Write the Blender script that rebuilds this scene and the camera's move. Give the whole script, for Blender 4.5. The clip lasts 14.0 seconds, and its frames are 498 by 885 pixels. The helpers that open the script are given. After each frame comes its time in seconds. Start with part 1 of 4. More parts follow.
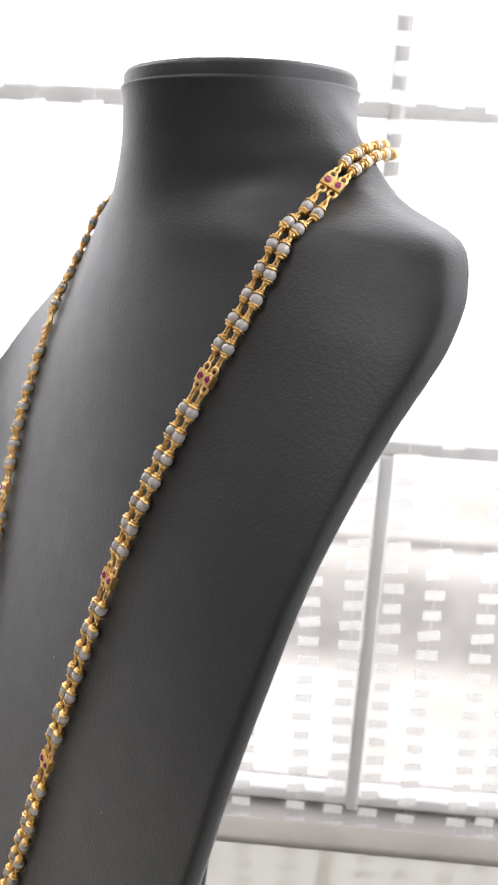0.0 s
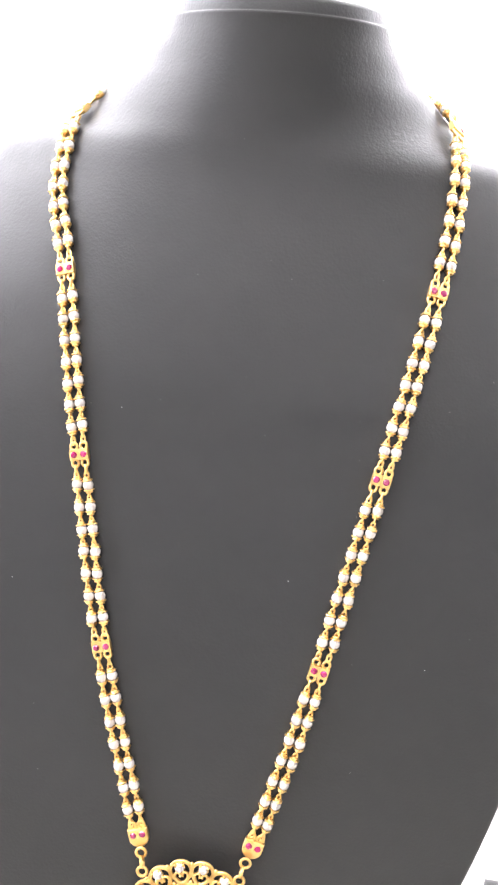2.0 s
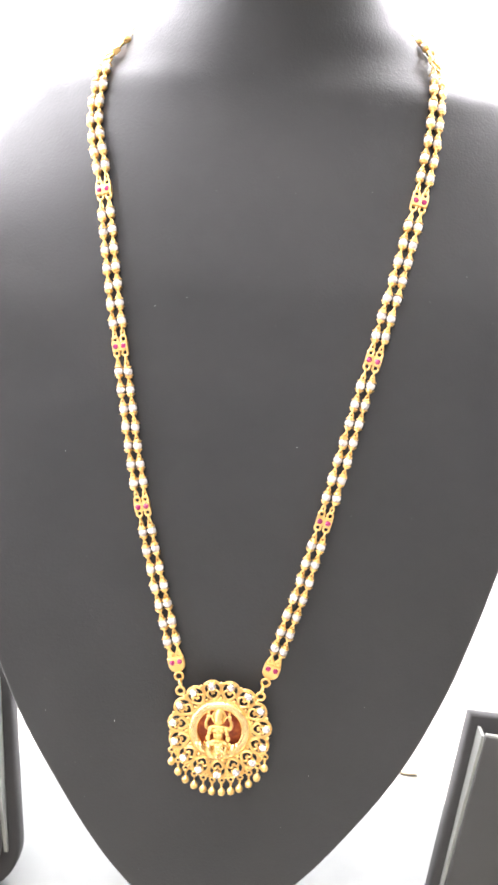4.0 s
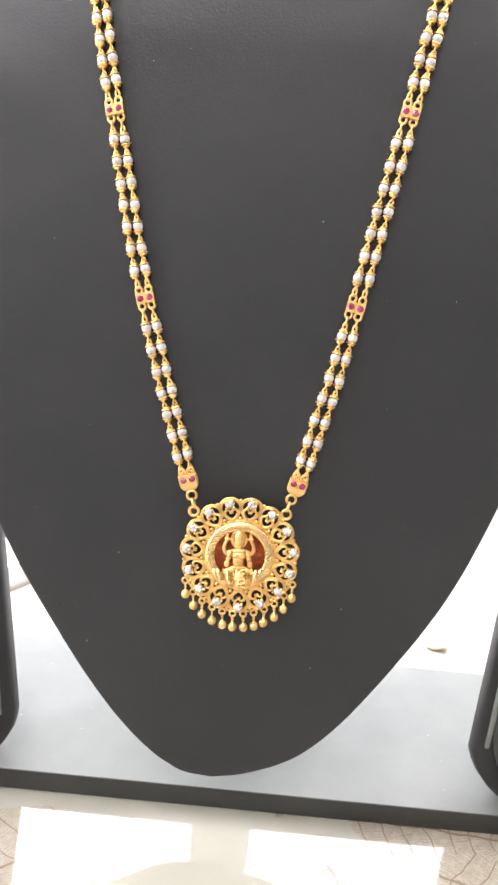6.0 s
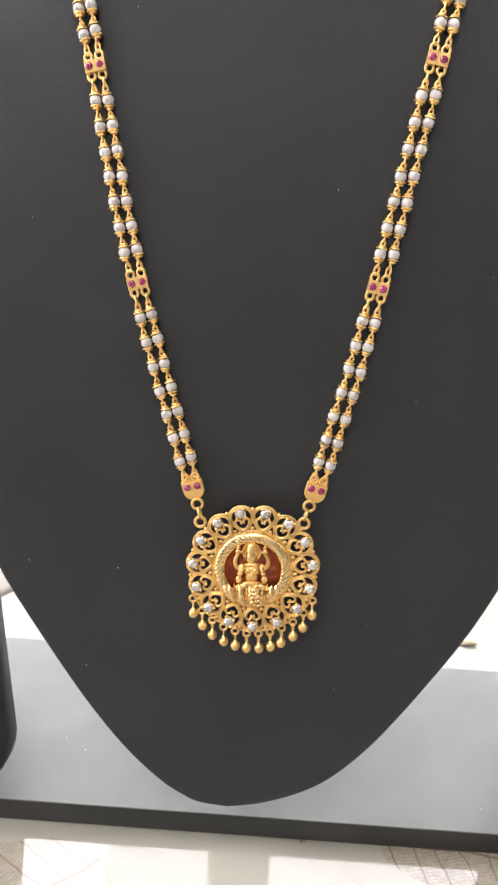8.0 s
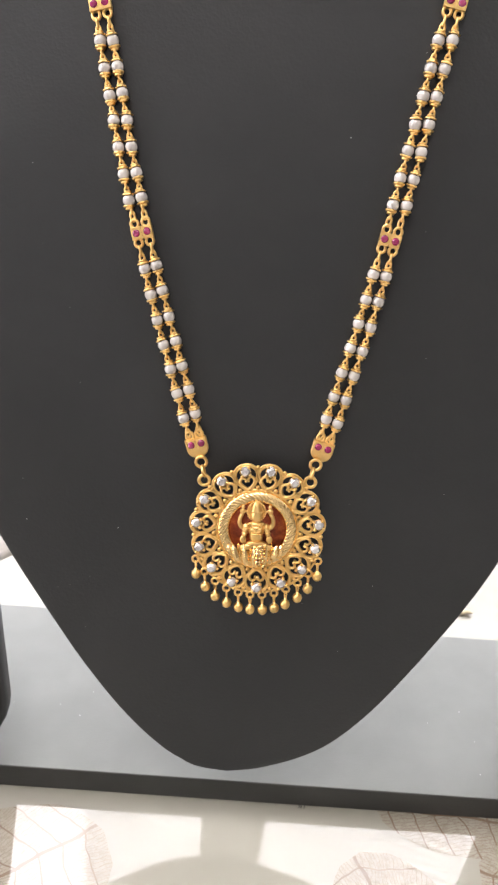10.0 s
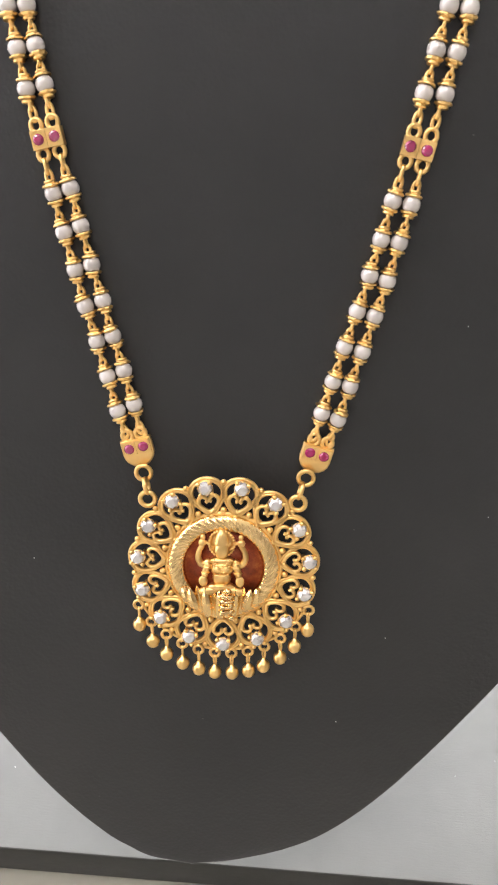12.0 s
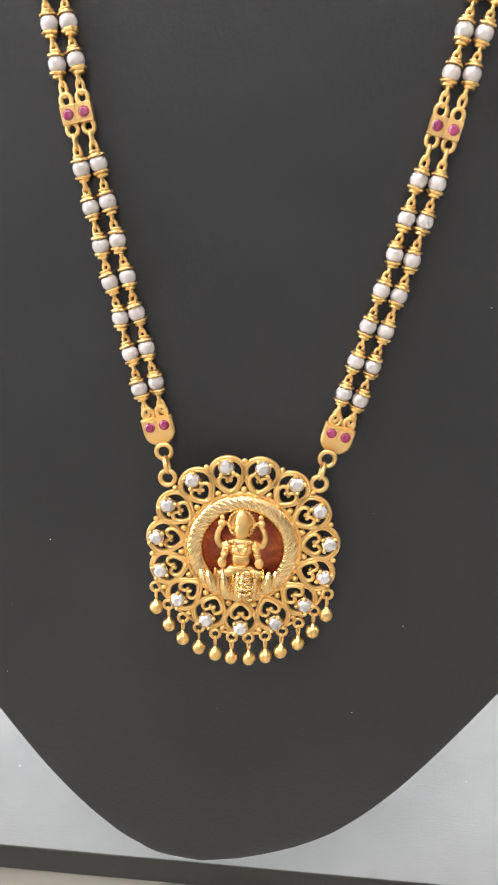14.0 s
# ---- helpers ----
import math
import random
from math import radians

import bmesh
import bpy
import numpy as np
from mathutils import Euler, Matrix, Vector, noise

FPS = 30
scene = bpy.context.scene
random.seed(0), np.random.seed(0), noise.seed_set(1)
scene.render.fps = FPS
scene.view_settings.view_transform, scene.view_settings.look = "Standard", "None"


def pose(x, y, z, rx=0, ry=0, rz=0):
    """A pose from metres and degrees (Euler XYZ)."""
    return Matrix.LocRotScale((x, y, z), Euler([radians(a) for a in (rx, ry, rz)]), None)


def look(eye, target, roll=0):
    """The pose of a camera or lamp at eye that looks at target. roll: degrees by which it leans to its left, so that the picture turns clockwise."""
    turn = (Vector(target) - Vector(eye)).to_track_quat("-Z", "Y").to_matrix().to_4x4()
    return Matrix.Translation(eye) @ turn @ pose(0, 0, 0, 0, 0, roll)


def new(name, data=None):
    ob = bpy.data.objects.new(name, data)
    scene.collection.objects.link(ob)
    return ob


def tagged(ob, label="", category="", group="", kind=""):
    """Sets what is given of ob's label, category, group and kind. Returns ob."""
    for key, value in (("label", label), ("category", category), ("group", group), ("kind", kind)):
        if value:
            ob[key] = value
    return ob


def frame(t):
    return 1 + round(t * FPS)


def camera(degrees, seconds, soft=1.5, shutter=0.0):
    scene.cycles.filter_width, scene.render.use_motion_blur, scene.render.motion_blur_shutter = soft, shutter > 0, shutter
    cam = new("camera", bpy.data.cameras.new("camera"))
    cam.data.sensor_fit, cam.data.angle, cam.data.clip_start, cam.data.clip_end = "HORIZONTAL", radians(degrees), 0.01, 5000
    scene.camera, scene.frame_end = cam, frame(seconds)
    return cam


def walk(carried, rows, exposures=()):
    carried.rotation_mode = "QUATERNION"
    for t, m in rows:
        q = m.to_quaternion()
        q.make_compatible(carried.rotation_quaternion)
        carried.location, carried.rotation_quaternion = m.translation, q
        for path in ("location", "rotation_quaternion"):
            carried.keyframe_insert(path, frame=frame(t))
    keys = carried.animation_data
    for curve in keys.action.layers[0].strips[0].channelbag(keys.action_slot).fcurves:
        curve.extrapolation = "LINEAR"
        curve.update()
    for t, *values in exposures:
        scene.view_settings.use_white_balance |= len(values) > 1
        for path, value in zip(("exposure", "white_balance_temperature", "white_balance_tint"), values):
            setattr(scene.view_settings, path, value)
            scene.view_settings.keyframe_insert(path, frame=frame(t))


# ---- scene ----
# World: metres, z up, table top at z = 0; the bust faces -y.

# ---------------------------------------------------------------- camera
cam = camera(32.01, 14.0, 1.8)
# a phone's small aperture, focused on the bust
cam.data.dof.use_dof, cam.data.dof.focus_distance, cam.data.dof.aperture_fstop = True, 0.215, 64.0
PATH = [
    (0, (0.24469, -0.06905, 0.38280), (0.01628, 0.10190, 0.29006), 3.03),
    (0.5, (0.23950, -0.08042, 0.38569), (0.01440, 0.09331, 0.29006), 3.47),
    (0.6, (0.23600, -0.10338, 0.38800), (0.02016, 0.08198, 0.29266), 3.78),
    (0.9, (0.19665, -0.15835, 0.38413), (0.01573, 0.06079, 0.28777), 4.42),
    (1, (0.17541, -0.17750, 0.38324), (0.01535, 0.05685, 0.28598), 5.50),
    (1.2, (0.12332, -0.20355, 0.38171), (0.01832, 0.05893, 0.28270), 6.30),
    (1.5, (0.05021, -0.22025, 0.37183), (0.01910, 0.06225, 0.27576), 7.21),
    (1.8, (0.02131, -0.22693, 0.36667), (0.00942, 0.05660, 0.26906), 7.12),
    (2, (0.00525, -0.22879, 0.36373), (-0.00069, 0.05524, 0.26734), 7.28),
    (2.5, (0.01781, -0.24198, 0.36465), (-0.00792, 0.03927, 0.26347), 6.52),
    (2.7, (0.01116, -0.24978, 0.36202), (-0.00747, 0.03164, 0.25977), 6.40),
    (4.8, (0.00237, -0.30879, 0.34321), (-0.00233, -0.02950, 0.23378), 6.20),
    (5, (0.00087, -0.31086, 0.33509), (-0.00401, -0.03141, 0.22610), 6.13),
    (5.5, (0.00051, -0.29381, 0.30453), (-0.00319, -0.01555, 0.19247), 5.71),
    (6, (0.00045, -0.27545, 0.27165), (0.00027, 0.00205, 0.15766), 5.33),
    (6.5, (-0.00315, -0.26107, 0.25633), (0.00001, 0.01438, 0.13751), 4.79),
    (7, (-0.00287, -0.25140, 0.26890), (0.00210, 0.02279, 0.14725), 4.17),
    (7.5, (-0.00399, -0.23578, 0.26944), (-0.00578, 0.03682, 0.14419), 3.53),
    (7.7, (-0.00100, -0.23660, 0.27008), (-0.00339, 0.03544, 0.14362), 3.59),
    (9.8, (-0.01137, -0.24218, 0.26716), (-0.00303, 0.02955, 0.14030), 5.05),
    (10, (-0.00939, -0.23593, 0.25952), (-0.00333, 0.03360, 0.12794), 4.84),
    (10.5, (-0.00195, -0.20862, 0.23647), (0.00403, 0.05373, 0.09108), 4.77),
    (11, (0.00521, -0.20314, 0.23455), (0.00654, 0.05671, 0.08462), 4.60),
    (11.5, (0.00412, -0.18705, 0.24009), (0.00429, 0.07112, 0.08729), 4.48),
    (12, (0.00414, -0.15539, 0.23990), (0.00420, 0.10175, 0.08539), 4.43),
    (12.5, (0.00122, -0.14115, 0.23567), (-0.00482, 0.11436, 0.07858), 4.00),
    (13, (0.00081, -0.14686, 0.22770), (-0.00334, 0.11183, 0.07583), 4.36),
    (13.5, (0.00195, -0.15761, 0.22959), (-0.00408, 0.10466, 0.08406), 4.61),
    (14, (-0.00099, -0.16086, 0.22908), (0.00049, 0.10212, 0.08472), 5.36),
]
walk(cam, [(t, look(eye, target, roll)) for t, eye, target, roll in PATH],
     exposures=[(0.0, -2.03, 6400, 15), (0.5, -1.33, 6300, 15), (1.0, -0.6, 6250, 16), (1.5, -0.5, 6250, 17), (2.0, -0.08, 6350, 17), (2.7, 0.05, 6400, 17), (5.0, -0.25, 6450, 17),
                (5.5, -0.42, 6400, 16), (6.5, -0.72, 6450, 16), (7.0, -0.6, 6450, 16), (7.5, -1.1, 6450, 16), (9.8, -1.15, 6550, 16), (10.0, -1.15, 6550, 16), (10.5, -1.0, 6500, 16),
                (11.0, -0.7, 6450, 16), (11.5, -0.97, 6500, 16), (12.0, -1.08, 6600, 16), (12.5, -0.98, 6650, 15), (13.0, -0.9, 6450, 15), (14.0, -0.93, 6400, 15)])

# ---------------------------------------------------------------- light
world = bpy.data.worlds.new("world")
scene.world = world
world.use_nodes = True
wn, wl = world.node_tree.nodes, world.node_tree.links
sky = wn.new("ShaderNodeTexSky")
sky.sky_type = "NISHITA"
sky.sun_disc = False
sky.sun_elevation, sky.sun_rotation = radians(48), radians(-20)
wn["Background"].inputs["Strength"].default_value = 0.1
wl.new(sky.outputs["Color"], wn["Background"].inputs["Color"])
SKY_GLOW = 14.0
FILL_WATTS = 34.0


# ---------------------------------------------------------------- materials
def material(name):
    m = bpy.data.materials.new(name)
    m.use_nodes = True
    nt = m.node_tree
    return m, nt, nt.nodes["Principled BSDF"]


def node(nt, kind, **values):
    n = nt.nodes.new(kind)
    for key, value in values.items():
        n.inputs[key].default_value = value
    return n


def coords(nt, space="Object"):
    return nt.nodes.new("ShaderNodeTexCoord").outputs[space]


def noise_of(nt, vec, scale, detail=4.0, rough=0.55):
    n = node(nt, "ShaderNodeTexNoise", Scale=scale, Detail=detail, Roughness=rough)
    nt.links.new(vec, n.inputs["Vector"])
    return n.outputs["Fac"]


def ramp(nt, fac, stops):
    r = nt.nodes.new("ShaderNodeValToRGB")
    while len(r.color_ramp.elements) < len(stops):
        r.color_ramp.elements.new(0.5)
    for e, (p, c) in zip(r.color_ramp.elements, stops):
        e.position, e.color = p, (*c, 1) if len(c) == 3 else c
    nt.links.new(fac, r.inputs["Fac"])
    return r.outputs["Color"]


def bump(nt, bsdf, height, strength, distance):
    b = node(nt, "ShaderNodeBump", Strength=strength, Distance=distance)
    nt.links.new(height, b.inputs["Height"])
    nt.links.new(b.outputs["Normal"], bsdf.inputs["Normal"])


def math_of(nt, op, a, b=None, c=None):
    n = nt.nodes.new("ShaderNodeMath")
    n.operation = op
    for i, v in enumerate((a, b, c)):
        if v is None:
            continue
        if isinstance(v, (int, float)):
            n.inputs[i].default_value = v
        else:
            nt.links.new(v, n.inputs[i])
    return n.outputs[0]


def leatherette(name, low, high, rough_low, rough_high, grain=1400.0, depth=0.00012):
    """Fine-pored black imitation leather, with slight dust and wear."""
    m, nt, p = material(name)
    vec = coords(nt)
    cloud = noise_of(nt, vec, 22.0, 6.0)
    nt.links.new(ramp(nt, cloud, [(0.3, low), (0.72, high)]), p.inputs["Base Color"])
    worn = noise_of(nt, vec, 90.0, 5.0)
    nt.links.new(ramp(nt, worn, [(0.3, (rough_low,) * 3), (0.7, (rough_high,) * 3)]), p.inputs["Roughness"])
    cells = node(nt, "ShaderNodeTexVoronoi", Scale=grain)
    nt.links.new(vec, cells.inputs["Vector"])
    fine = noise_of(nt, vec, grain * 0.6, 3.0)
    both = math_of(nt, "ADD", math_of(nt, "MULTIPLY", cells.outputs["Distance"], 0.6), fine)
    p.inputs["IOR"].default_value = 1.6
    bump(nt, p, both, 0.32, depth)
    return m


def dusty(m, size=230.0, share=0.93):
    """Scatters a few tiny pale specks of dust and lint over a leatherette."""
    nt = m.node_tree
    p = nt.nodes["Principled BSDF"]
    under = p.inputs["Base Color"].links[0].from_socket
    vec = coords(nt)
    bend = nt.nodes.new("ShaderNodeMapping")
    bend.inputs["Scale"].default_value = (1.0, 1.0, 1.7)
    bend.inputs["Rotation"].default_value = (0.3, 0.7, 0.2)
    nt.links.new(vec, bend.inputs["Vector"])
    cells = node(nt, "ShaderNodeTexVoronoi", Scale=size)
    nt.links.new(bend.outputs["Vector"], cells.inputs["Vector"])
    split = nt.nodes.new("ShaderNodeSeparateColor")
    nt.links.new(cells.outputs["Color"], split.inputs[0])
    near = math_of(nt, "LESS_THAN", cells.outputs["Distance"], 0.06)
    chosen = math_of(nt, "GREATER_THAN", split.outputs[0], share)
    mask = math_of(nt, "MULTIPLY", math_of(nt, "MULTIPLY", near, chosen), math_of(nt, "MULTIPLY", split.outputs[1], 0.5))
    mix = nt.nodes.new("ShaderNodeMixRGB")
    mix.inputs["Color2"].default_value = (0.20, 0.195, 0.19, 1)
    nt.links.new(mask, mix.inputs["Fac"])
    nt.links.new(under, mix.inputs["Color1"])
    nt.links.new(mix.outputs["Color"], p.inputs["Base Color"])


BUST = leatherette("bust_leatherette", (0.0112, 0.0122, 0.0135), (0.0168, 0.0176, 0.0190), 0.43, 0.52, 1150.0, 0.00022)
BUST.node_tree.nodes["Principled BSDF"].inputs["IOR"].default_value = 1.5
BUST.node_tree.nodes["Principled BSDF"].inputs["Sheen Weight"].default_value = 0.60
BUST.node_tree.nodes["Principled BSDF"].inputs["Sheen Roughness"].default_value = 0.36
dusty(BUST)
STAND = leatherette("stand_leatherette", (0.026, 0.026, 0.026), (0.038, 0.037, 0.036), 0.6, 0.72)
STAND.node_tree.nodes["Principled BSDF"].inputs["IOR"].default_value = 1.35

PANEL = leatherette("panel_leatherette", (0.022, 0.023, 0.022), (0.030, 0.031, 0.029), 0.46, 0.56)


def board_leather(name, low, high, ior):
    m, nt, p = material(name)
    vec = coords(nt)
    nt.links.new(ramp(nt, noise_of(nt, vec, 40.0, 6.0), [(0.3, low), (0.75, high)]),
                 p.inputs["Base Color"])
    stretched = nt.nodes.new("ShaderNodeMapping")
    stretched.inputs["Scale"].default_value = (0.35, 2.2, 1.0)
    nt.links.new(vec, stretched.inputs["Vector"])
    streak = noise_of(nt, stretched.outputs["Vector"], 900.0, 4.0, 0.6)
    nt.links.new(ramp(nt, streak, [(0.3, (0.42,) * 3), (0.75, (0.50,) * 3)]), p.inputs["Roughness"])
    p.inputs["IOR"].default_value = ior
    p.inputs["Specular Tint"].default_value = (0.95, 0.985, 0.94, 1)
    fine = noise_of(nt, vec, 1700.0, 2.0)
    bump(nt, p, math_of(nt, "ADD", streak, math_of(nt, "MULTIPLY", fine, 0.6)), 0.45, 0.00012)
    return m


# the upper face's paler colour holds the window light; edges keep the dark leatherette
BOARD_LIT_TOP = board_leather("lit_top_board_leatherette", (0.158, 0.165, 0.159), (0.186, 0.194, 0.187), 1.3)
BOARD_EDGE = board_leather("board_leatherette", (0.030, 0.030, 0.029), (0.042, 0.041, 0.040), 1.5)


def gold(name, colour=(0.96, 0.635, 0.25), low=0.28, high=0.40, relief=0.15):
    m, nt, p = material(name)
    vec = coords(nt)
    n = noise_of(nt, vec, 700.0, 4.0)
    dark = tuple(c * 0.86 for c in colour)
    nt.links.new(ramp(nt, noise_of(nt, vec, 260.0, 3.0), [(0.3, dark), (0.7, colour)]), p.inputs["Base Color"])
    p.inputs["Metallic"].default_value = 1.0
    nt.links.new(ramp(nt, n, [(0.3, (low,) * 3), (0.7, (high,) * 3)]), p.inputs["Roughness"])
    bump(nt, p, noise_of(nt, vec, 1600.0, 3.0), relief, 0.0001)
    return m


GOLD = gold("polished_gold")
GOLD_CUT = gold("diamond_cut_gold", (0.90, 0.63, 0.29), 0.16, 0.26, 0.08)
GOLD_SATIN = gold("satin_gold", (0.96, 0.64, 0.255), 0.30, 0.42, 0.3)


def pearl_material():
    m, nt, p = material("pearl")
    info = nt.nodes.new("ShaderNodeObjectInfo")
    nt.links.new(ramp(nt, info.outputs["Random"], [(0.0, (0.47, 0.435, 0.415)), (1.0, (0.56, 0.52, 0.495))]), p.inputs["Base Color"])
    p.inputs["Roughness"].default_value = 0.27
    p.inputs["IOR"].default_value = 1.9
    p.inputs["Coat Weight"].default_value = 1.0
    p.inputs["Coat Roughness"].default_value = 0.1
    p.inputs["Sheen Weight"].default_value = 0.15
    bump(nt, p, noise_of(nt, coords(nt), 900.0, 3.0), 0.06, 0.0001)
    return m


PEARL = pearl_material()


def stone(name, colour, transmission, ior, rough=0.04):
    m, nt, p = material(name)
    info = nt.nodes.new("ShaderNodeObjectInfo")
    second = tuple(c * 0.8 for c in colour)
    nt.links.new(ramp(nt, info.outputs["Random"], [(0.0, second), (1.0, colour)]), p.inputs["Base Color"])
    p.inputs["Roughness"].default_value = rough
    p.inputs["IOR"].default_value = ior
    p.inputs["Transmission Weight"].default_value = transmission
    p.inputs["Coat Weight"].default_value = 0.6
    p.inputs["Coat Roughness"].default_value = 0.03
    return m


RUBY = stone("ruby_red_stone", (0.44, 0.018, 0.13), 0.25, 1.76)
CRYSTAL = stone("clear_crystal", (0.72, 0.70, 0.70), 0.0, 2.2, 0.10)
CRYSTAL.node_tree.nodes["Principled BSDF"].inputs["Metallic"].default_value = 0.6


def enamel_material():
    m, nt, p = material("red_brown_enamel")
    vec = coords(nt)
    nt.links.new(ramp(nt, noise_of(nt, vec, 420.0, 5.0, 0.7), [(0.3, (0.14, 0.02, 0.008)), (0.5, (0.30, 0.055, 0.018)), (0.7, (0.50, 0.17, 0.05))]),
                 p.inputs["Base Color"])
    p.inputs["Roughness"].default_value = 0.3
    p.inputs["Metallic"].default_value = 0.35
    bump(nt, p, noise_of(nt, vec, 900.0, 4.0), 0.3, 0.0002)
    return m


ENAMEL = enamel_material()


def table_material(name, veins):
    """Glossy cream laminate under glass; with veins, the pressed skeleton leaves laid into it."""
    m, nt, p = material(name)
    vec = coords(nt)
    cream = ramp(nt, noise_of(nt, vec, 9.0, 5.0), [(0.3, (0.285, 0.270, 0.228)), (0.7, (0.325, 0.310, 0.264))])
    if veins:
        warp = nt.nodes.new("ShaderNodeTexNoise")
        warp.inputs["Scale"].default_value = 55.0
        nt.links.new(vec, warp.inputs["Vector"])
        add = nt.nodes.new("ShaderNodeVectorMath")
        add.operation = "MULTIPLY_ADD"
        nt.links.new(warp.outputs["Color"], add.inputs[0])
        add.inputs[1].default_value = (0.006, 0.006, 0.0)
        nt.links.new(vec, add.inputs[2])
        sep = nt.nodes.new("ShaderNodeSeparateXYZ")
        nt.links.new(add.outputs[0], sep.inputs[0])
        # side veins run out from the midrib (local x); finer wavy veins tie them together
        off = math_of(nt, "ABSOLUTE", sep.outputs["Y"])
        side = math_of(nt, "ADD", sep.outputs["X"], math_of(nt, "MULTIPLY", off, -0.30))
        saw = math_of(nt, "ABSOLUTE", math_of(nt, "SUBTRACT", math_of(nt, "FRACT", math_of(nt, "MULTIPLY", side, 112.0)), 0.5))
        lines = math_of(nt, "MAXIMUM", math_of(nt, "GREATER_THAN", saw, 0.468), math_of(nt, "LESS_THAN", off, 0.0006))
        cross = math_of(nt, "ADD", math_of(nt, "ADD", off, math_of(nt, "MULTIPLY", sep.outputs["X"], 0.25)), math_of(nt, "MULTIPLY", noise_of(nt, vec, 130.0, 3.0), 0.0035))
        saw = math_of(nt, "ABSOLUTE", math_of(nt, "SUBTRACT", math_of(nt, "FRACT", math_of(nt, "MULTIPLY", cross, 720.0)), 0.5))
        lines = math_of(nt, "MAXIMUM", lines, math_of(nt, "MULTIPLY", math_of(nt, "GREATER_THAN", saw, 0.435), 0.75))
        for scale, width, weight in ((620.0, 0.06, 0.4), (1300.0, 0.08, 0.3)):
            cell = node(nt, "ShaderNodeTexVoronoi", Scale=scale)
            cell.feature = "DISTANCE_TO_EDGE"
            nt.links.new(add.outputs[0], cell.inputs["Vector"])
            edge = math_of(nt, "MULTIPLY", math_of(nt, "LESS_THAN", cell.outputs["Distance"], width), weight)
            lines = math_of(nt, "MAXIMUM", lines, math_of(nt, "MULTIPLY", edge, math_of(nt, "GREATER_THAN", noise_of(nt, vec, 300.0, 2.0), 0.47)))
        mix = nt.nodes.new("ShaderNodeMix")
        mix.data_type = "RGBA"
        nt.links.new(math_of(nt, "MULTIPLY", lines, 0.68), mix.inputs["Factor"])
        tint = ramp(nt, noise_of(nt, vec, 40.0, 4.0), [(0.3, (0.275, 0.25, 0.20)), (0.7, (0.32, 0.295, 0.245))])
        nt.links.new(tint, mix.inputs["A"])
        mix.inputs["B"].default_value = (0.13, 0.065, 0.03, 1)
        nt.links.new(mix.outputs["Result"], p.inputs["Base Color"])
    else:
        nt.links.new(cream, p.inputs["Base Color"])
    p.inputs["Roughness"].default_value = 0.035
    p.inputs["IOR"].default_value = 1.5
    p.inputs["Coat Weight"].default_value = 0.25
    p.inputs["Coat Roughness"].default_value = 0.02
    return m


TABLE = table_material("cream_glossy_laminate", False)
LEAF = table_material("skeleton_leaf_inlay", True)


def plain(name, low, high, rough=0.6, scale=6.0, metal=0.0):
    m, nt, p = material(name)
    vec = coords(nt)
    nt.links.new(ramp(nt, noise_of(nt, vec, scale, 5.0), [(0.3, low), (0.7, high)]), p.inputs["Base Color"])
    p.inputs["Roughness"].default_value = rough
    p.inputs["Metallic"].default_value = metal
    bump(nt, p, noise_of(nt, vec, scale * 40, 3.0), 0.1, 0.0005)
    return m


WALL = plain("beige_wall_paint", (0.325, 0.31, 0.295), (0.385, 0.37, 0.35), 0.8, 3.0)
CEILING = plain("white_ceiling_paint", (0.78, 0.77, 0.75), (0.82, 0.82, 0.80), 0.85, 3.0)
FLOOR = plain("beige_floor_tile", (0.10, 0.085, 0.07), (0.14, 0.12, 0.10), 0.5, 5.0)
FRAME = plain("white_window_frame", (0.80, 0.80, 0.79), (0.86, 0.86, 0.85), 0.4, 12.0)
EDGE = plain("table_edge_trim", (0.20, 0.18, 0.155), (0.26, 0.235, 0.205), 0.6, 20.0)
# stand cheeks and panel edge: window light on them is put into the pale colour
CHEEK = plain("lit_satin_strip", (0.18, 0.19, 0.175), (0.23, 0.24, 0.22), 0.4, 120.0)
CHIP = plain("dry_leaf_chip", (0.40, 0.32, 0.19), (0.52, 0.44, 0.28), 0.5, 300.0)
DUST = plain("pale_dust", (0.7, 0.7, 0.7), (0.85, 0.85, 0.85), 0.9, 300.0)


def blind_material(name, share, clear=0.0):
    m, nt, p = material(name)
    p.inputs["Base Color"].default_value = (0.85, 0.85, 0.84, 1)
    p.inputs["Roughness"].default_value = 0.5
    tr = nt.nodes.new("ShaderNodeBsdfTranslucent")
    tr.inputs["Color"].default_value = (share, share, share * 0.98, 1)
    mix = nt.nodes.new("ShaderNodeMixShader")
    mix.inputs[0].default_value = 0.9
    out = nt.nodes["Material Output"]
    nt.links.new(p.outputs[0], mix.inputs[1])
    nt.links.new(tr.outputs[0], mix.inputs[2])
    thin = nt.nodes.new("ShaderNodeMixShader")
    thin.inputs[0].default_value = clear
    nt.links.new(mix.outputs[0], thin.inputs[1])
    nt.links.new(nt.nodes.new("ShaderNodeBsdfTransparent").outputs[0], thin.inputs[2])
    nt.links.new(thin.outputs[0], out.inputs["Surface"])
    return m


BLIND = blind_material("white_blind_slat", 0.9)
STRING = blind_material("pale_string_piece", 0.80, 0.3)


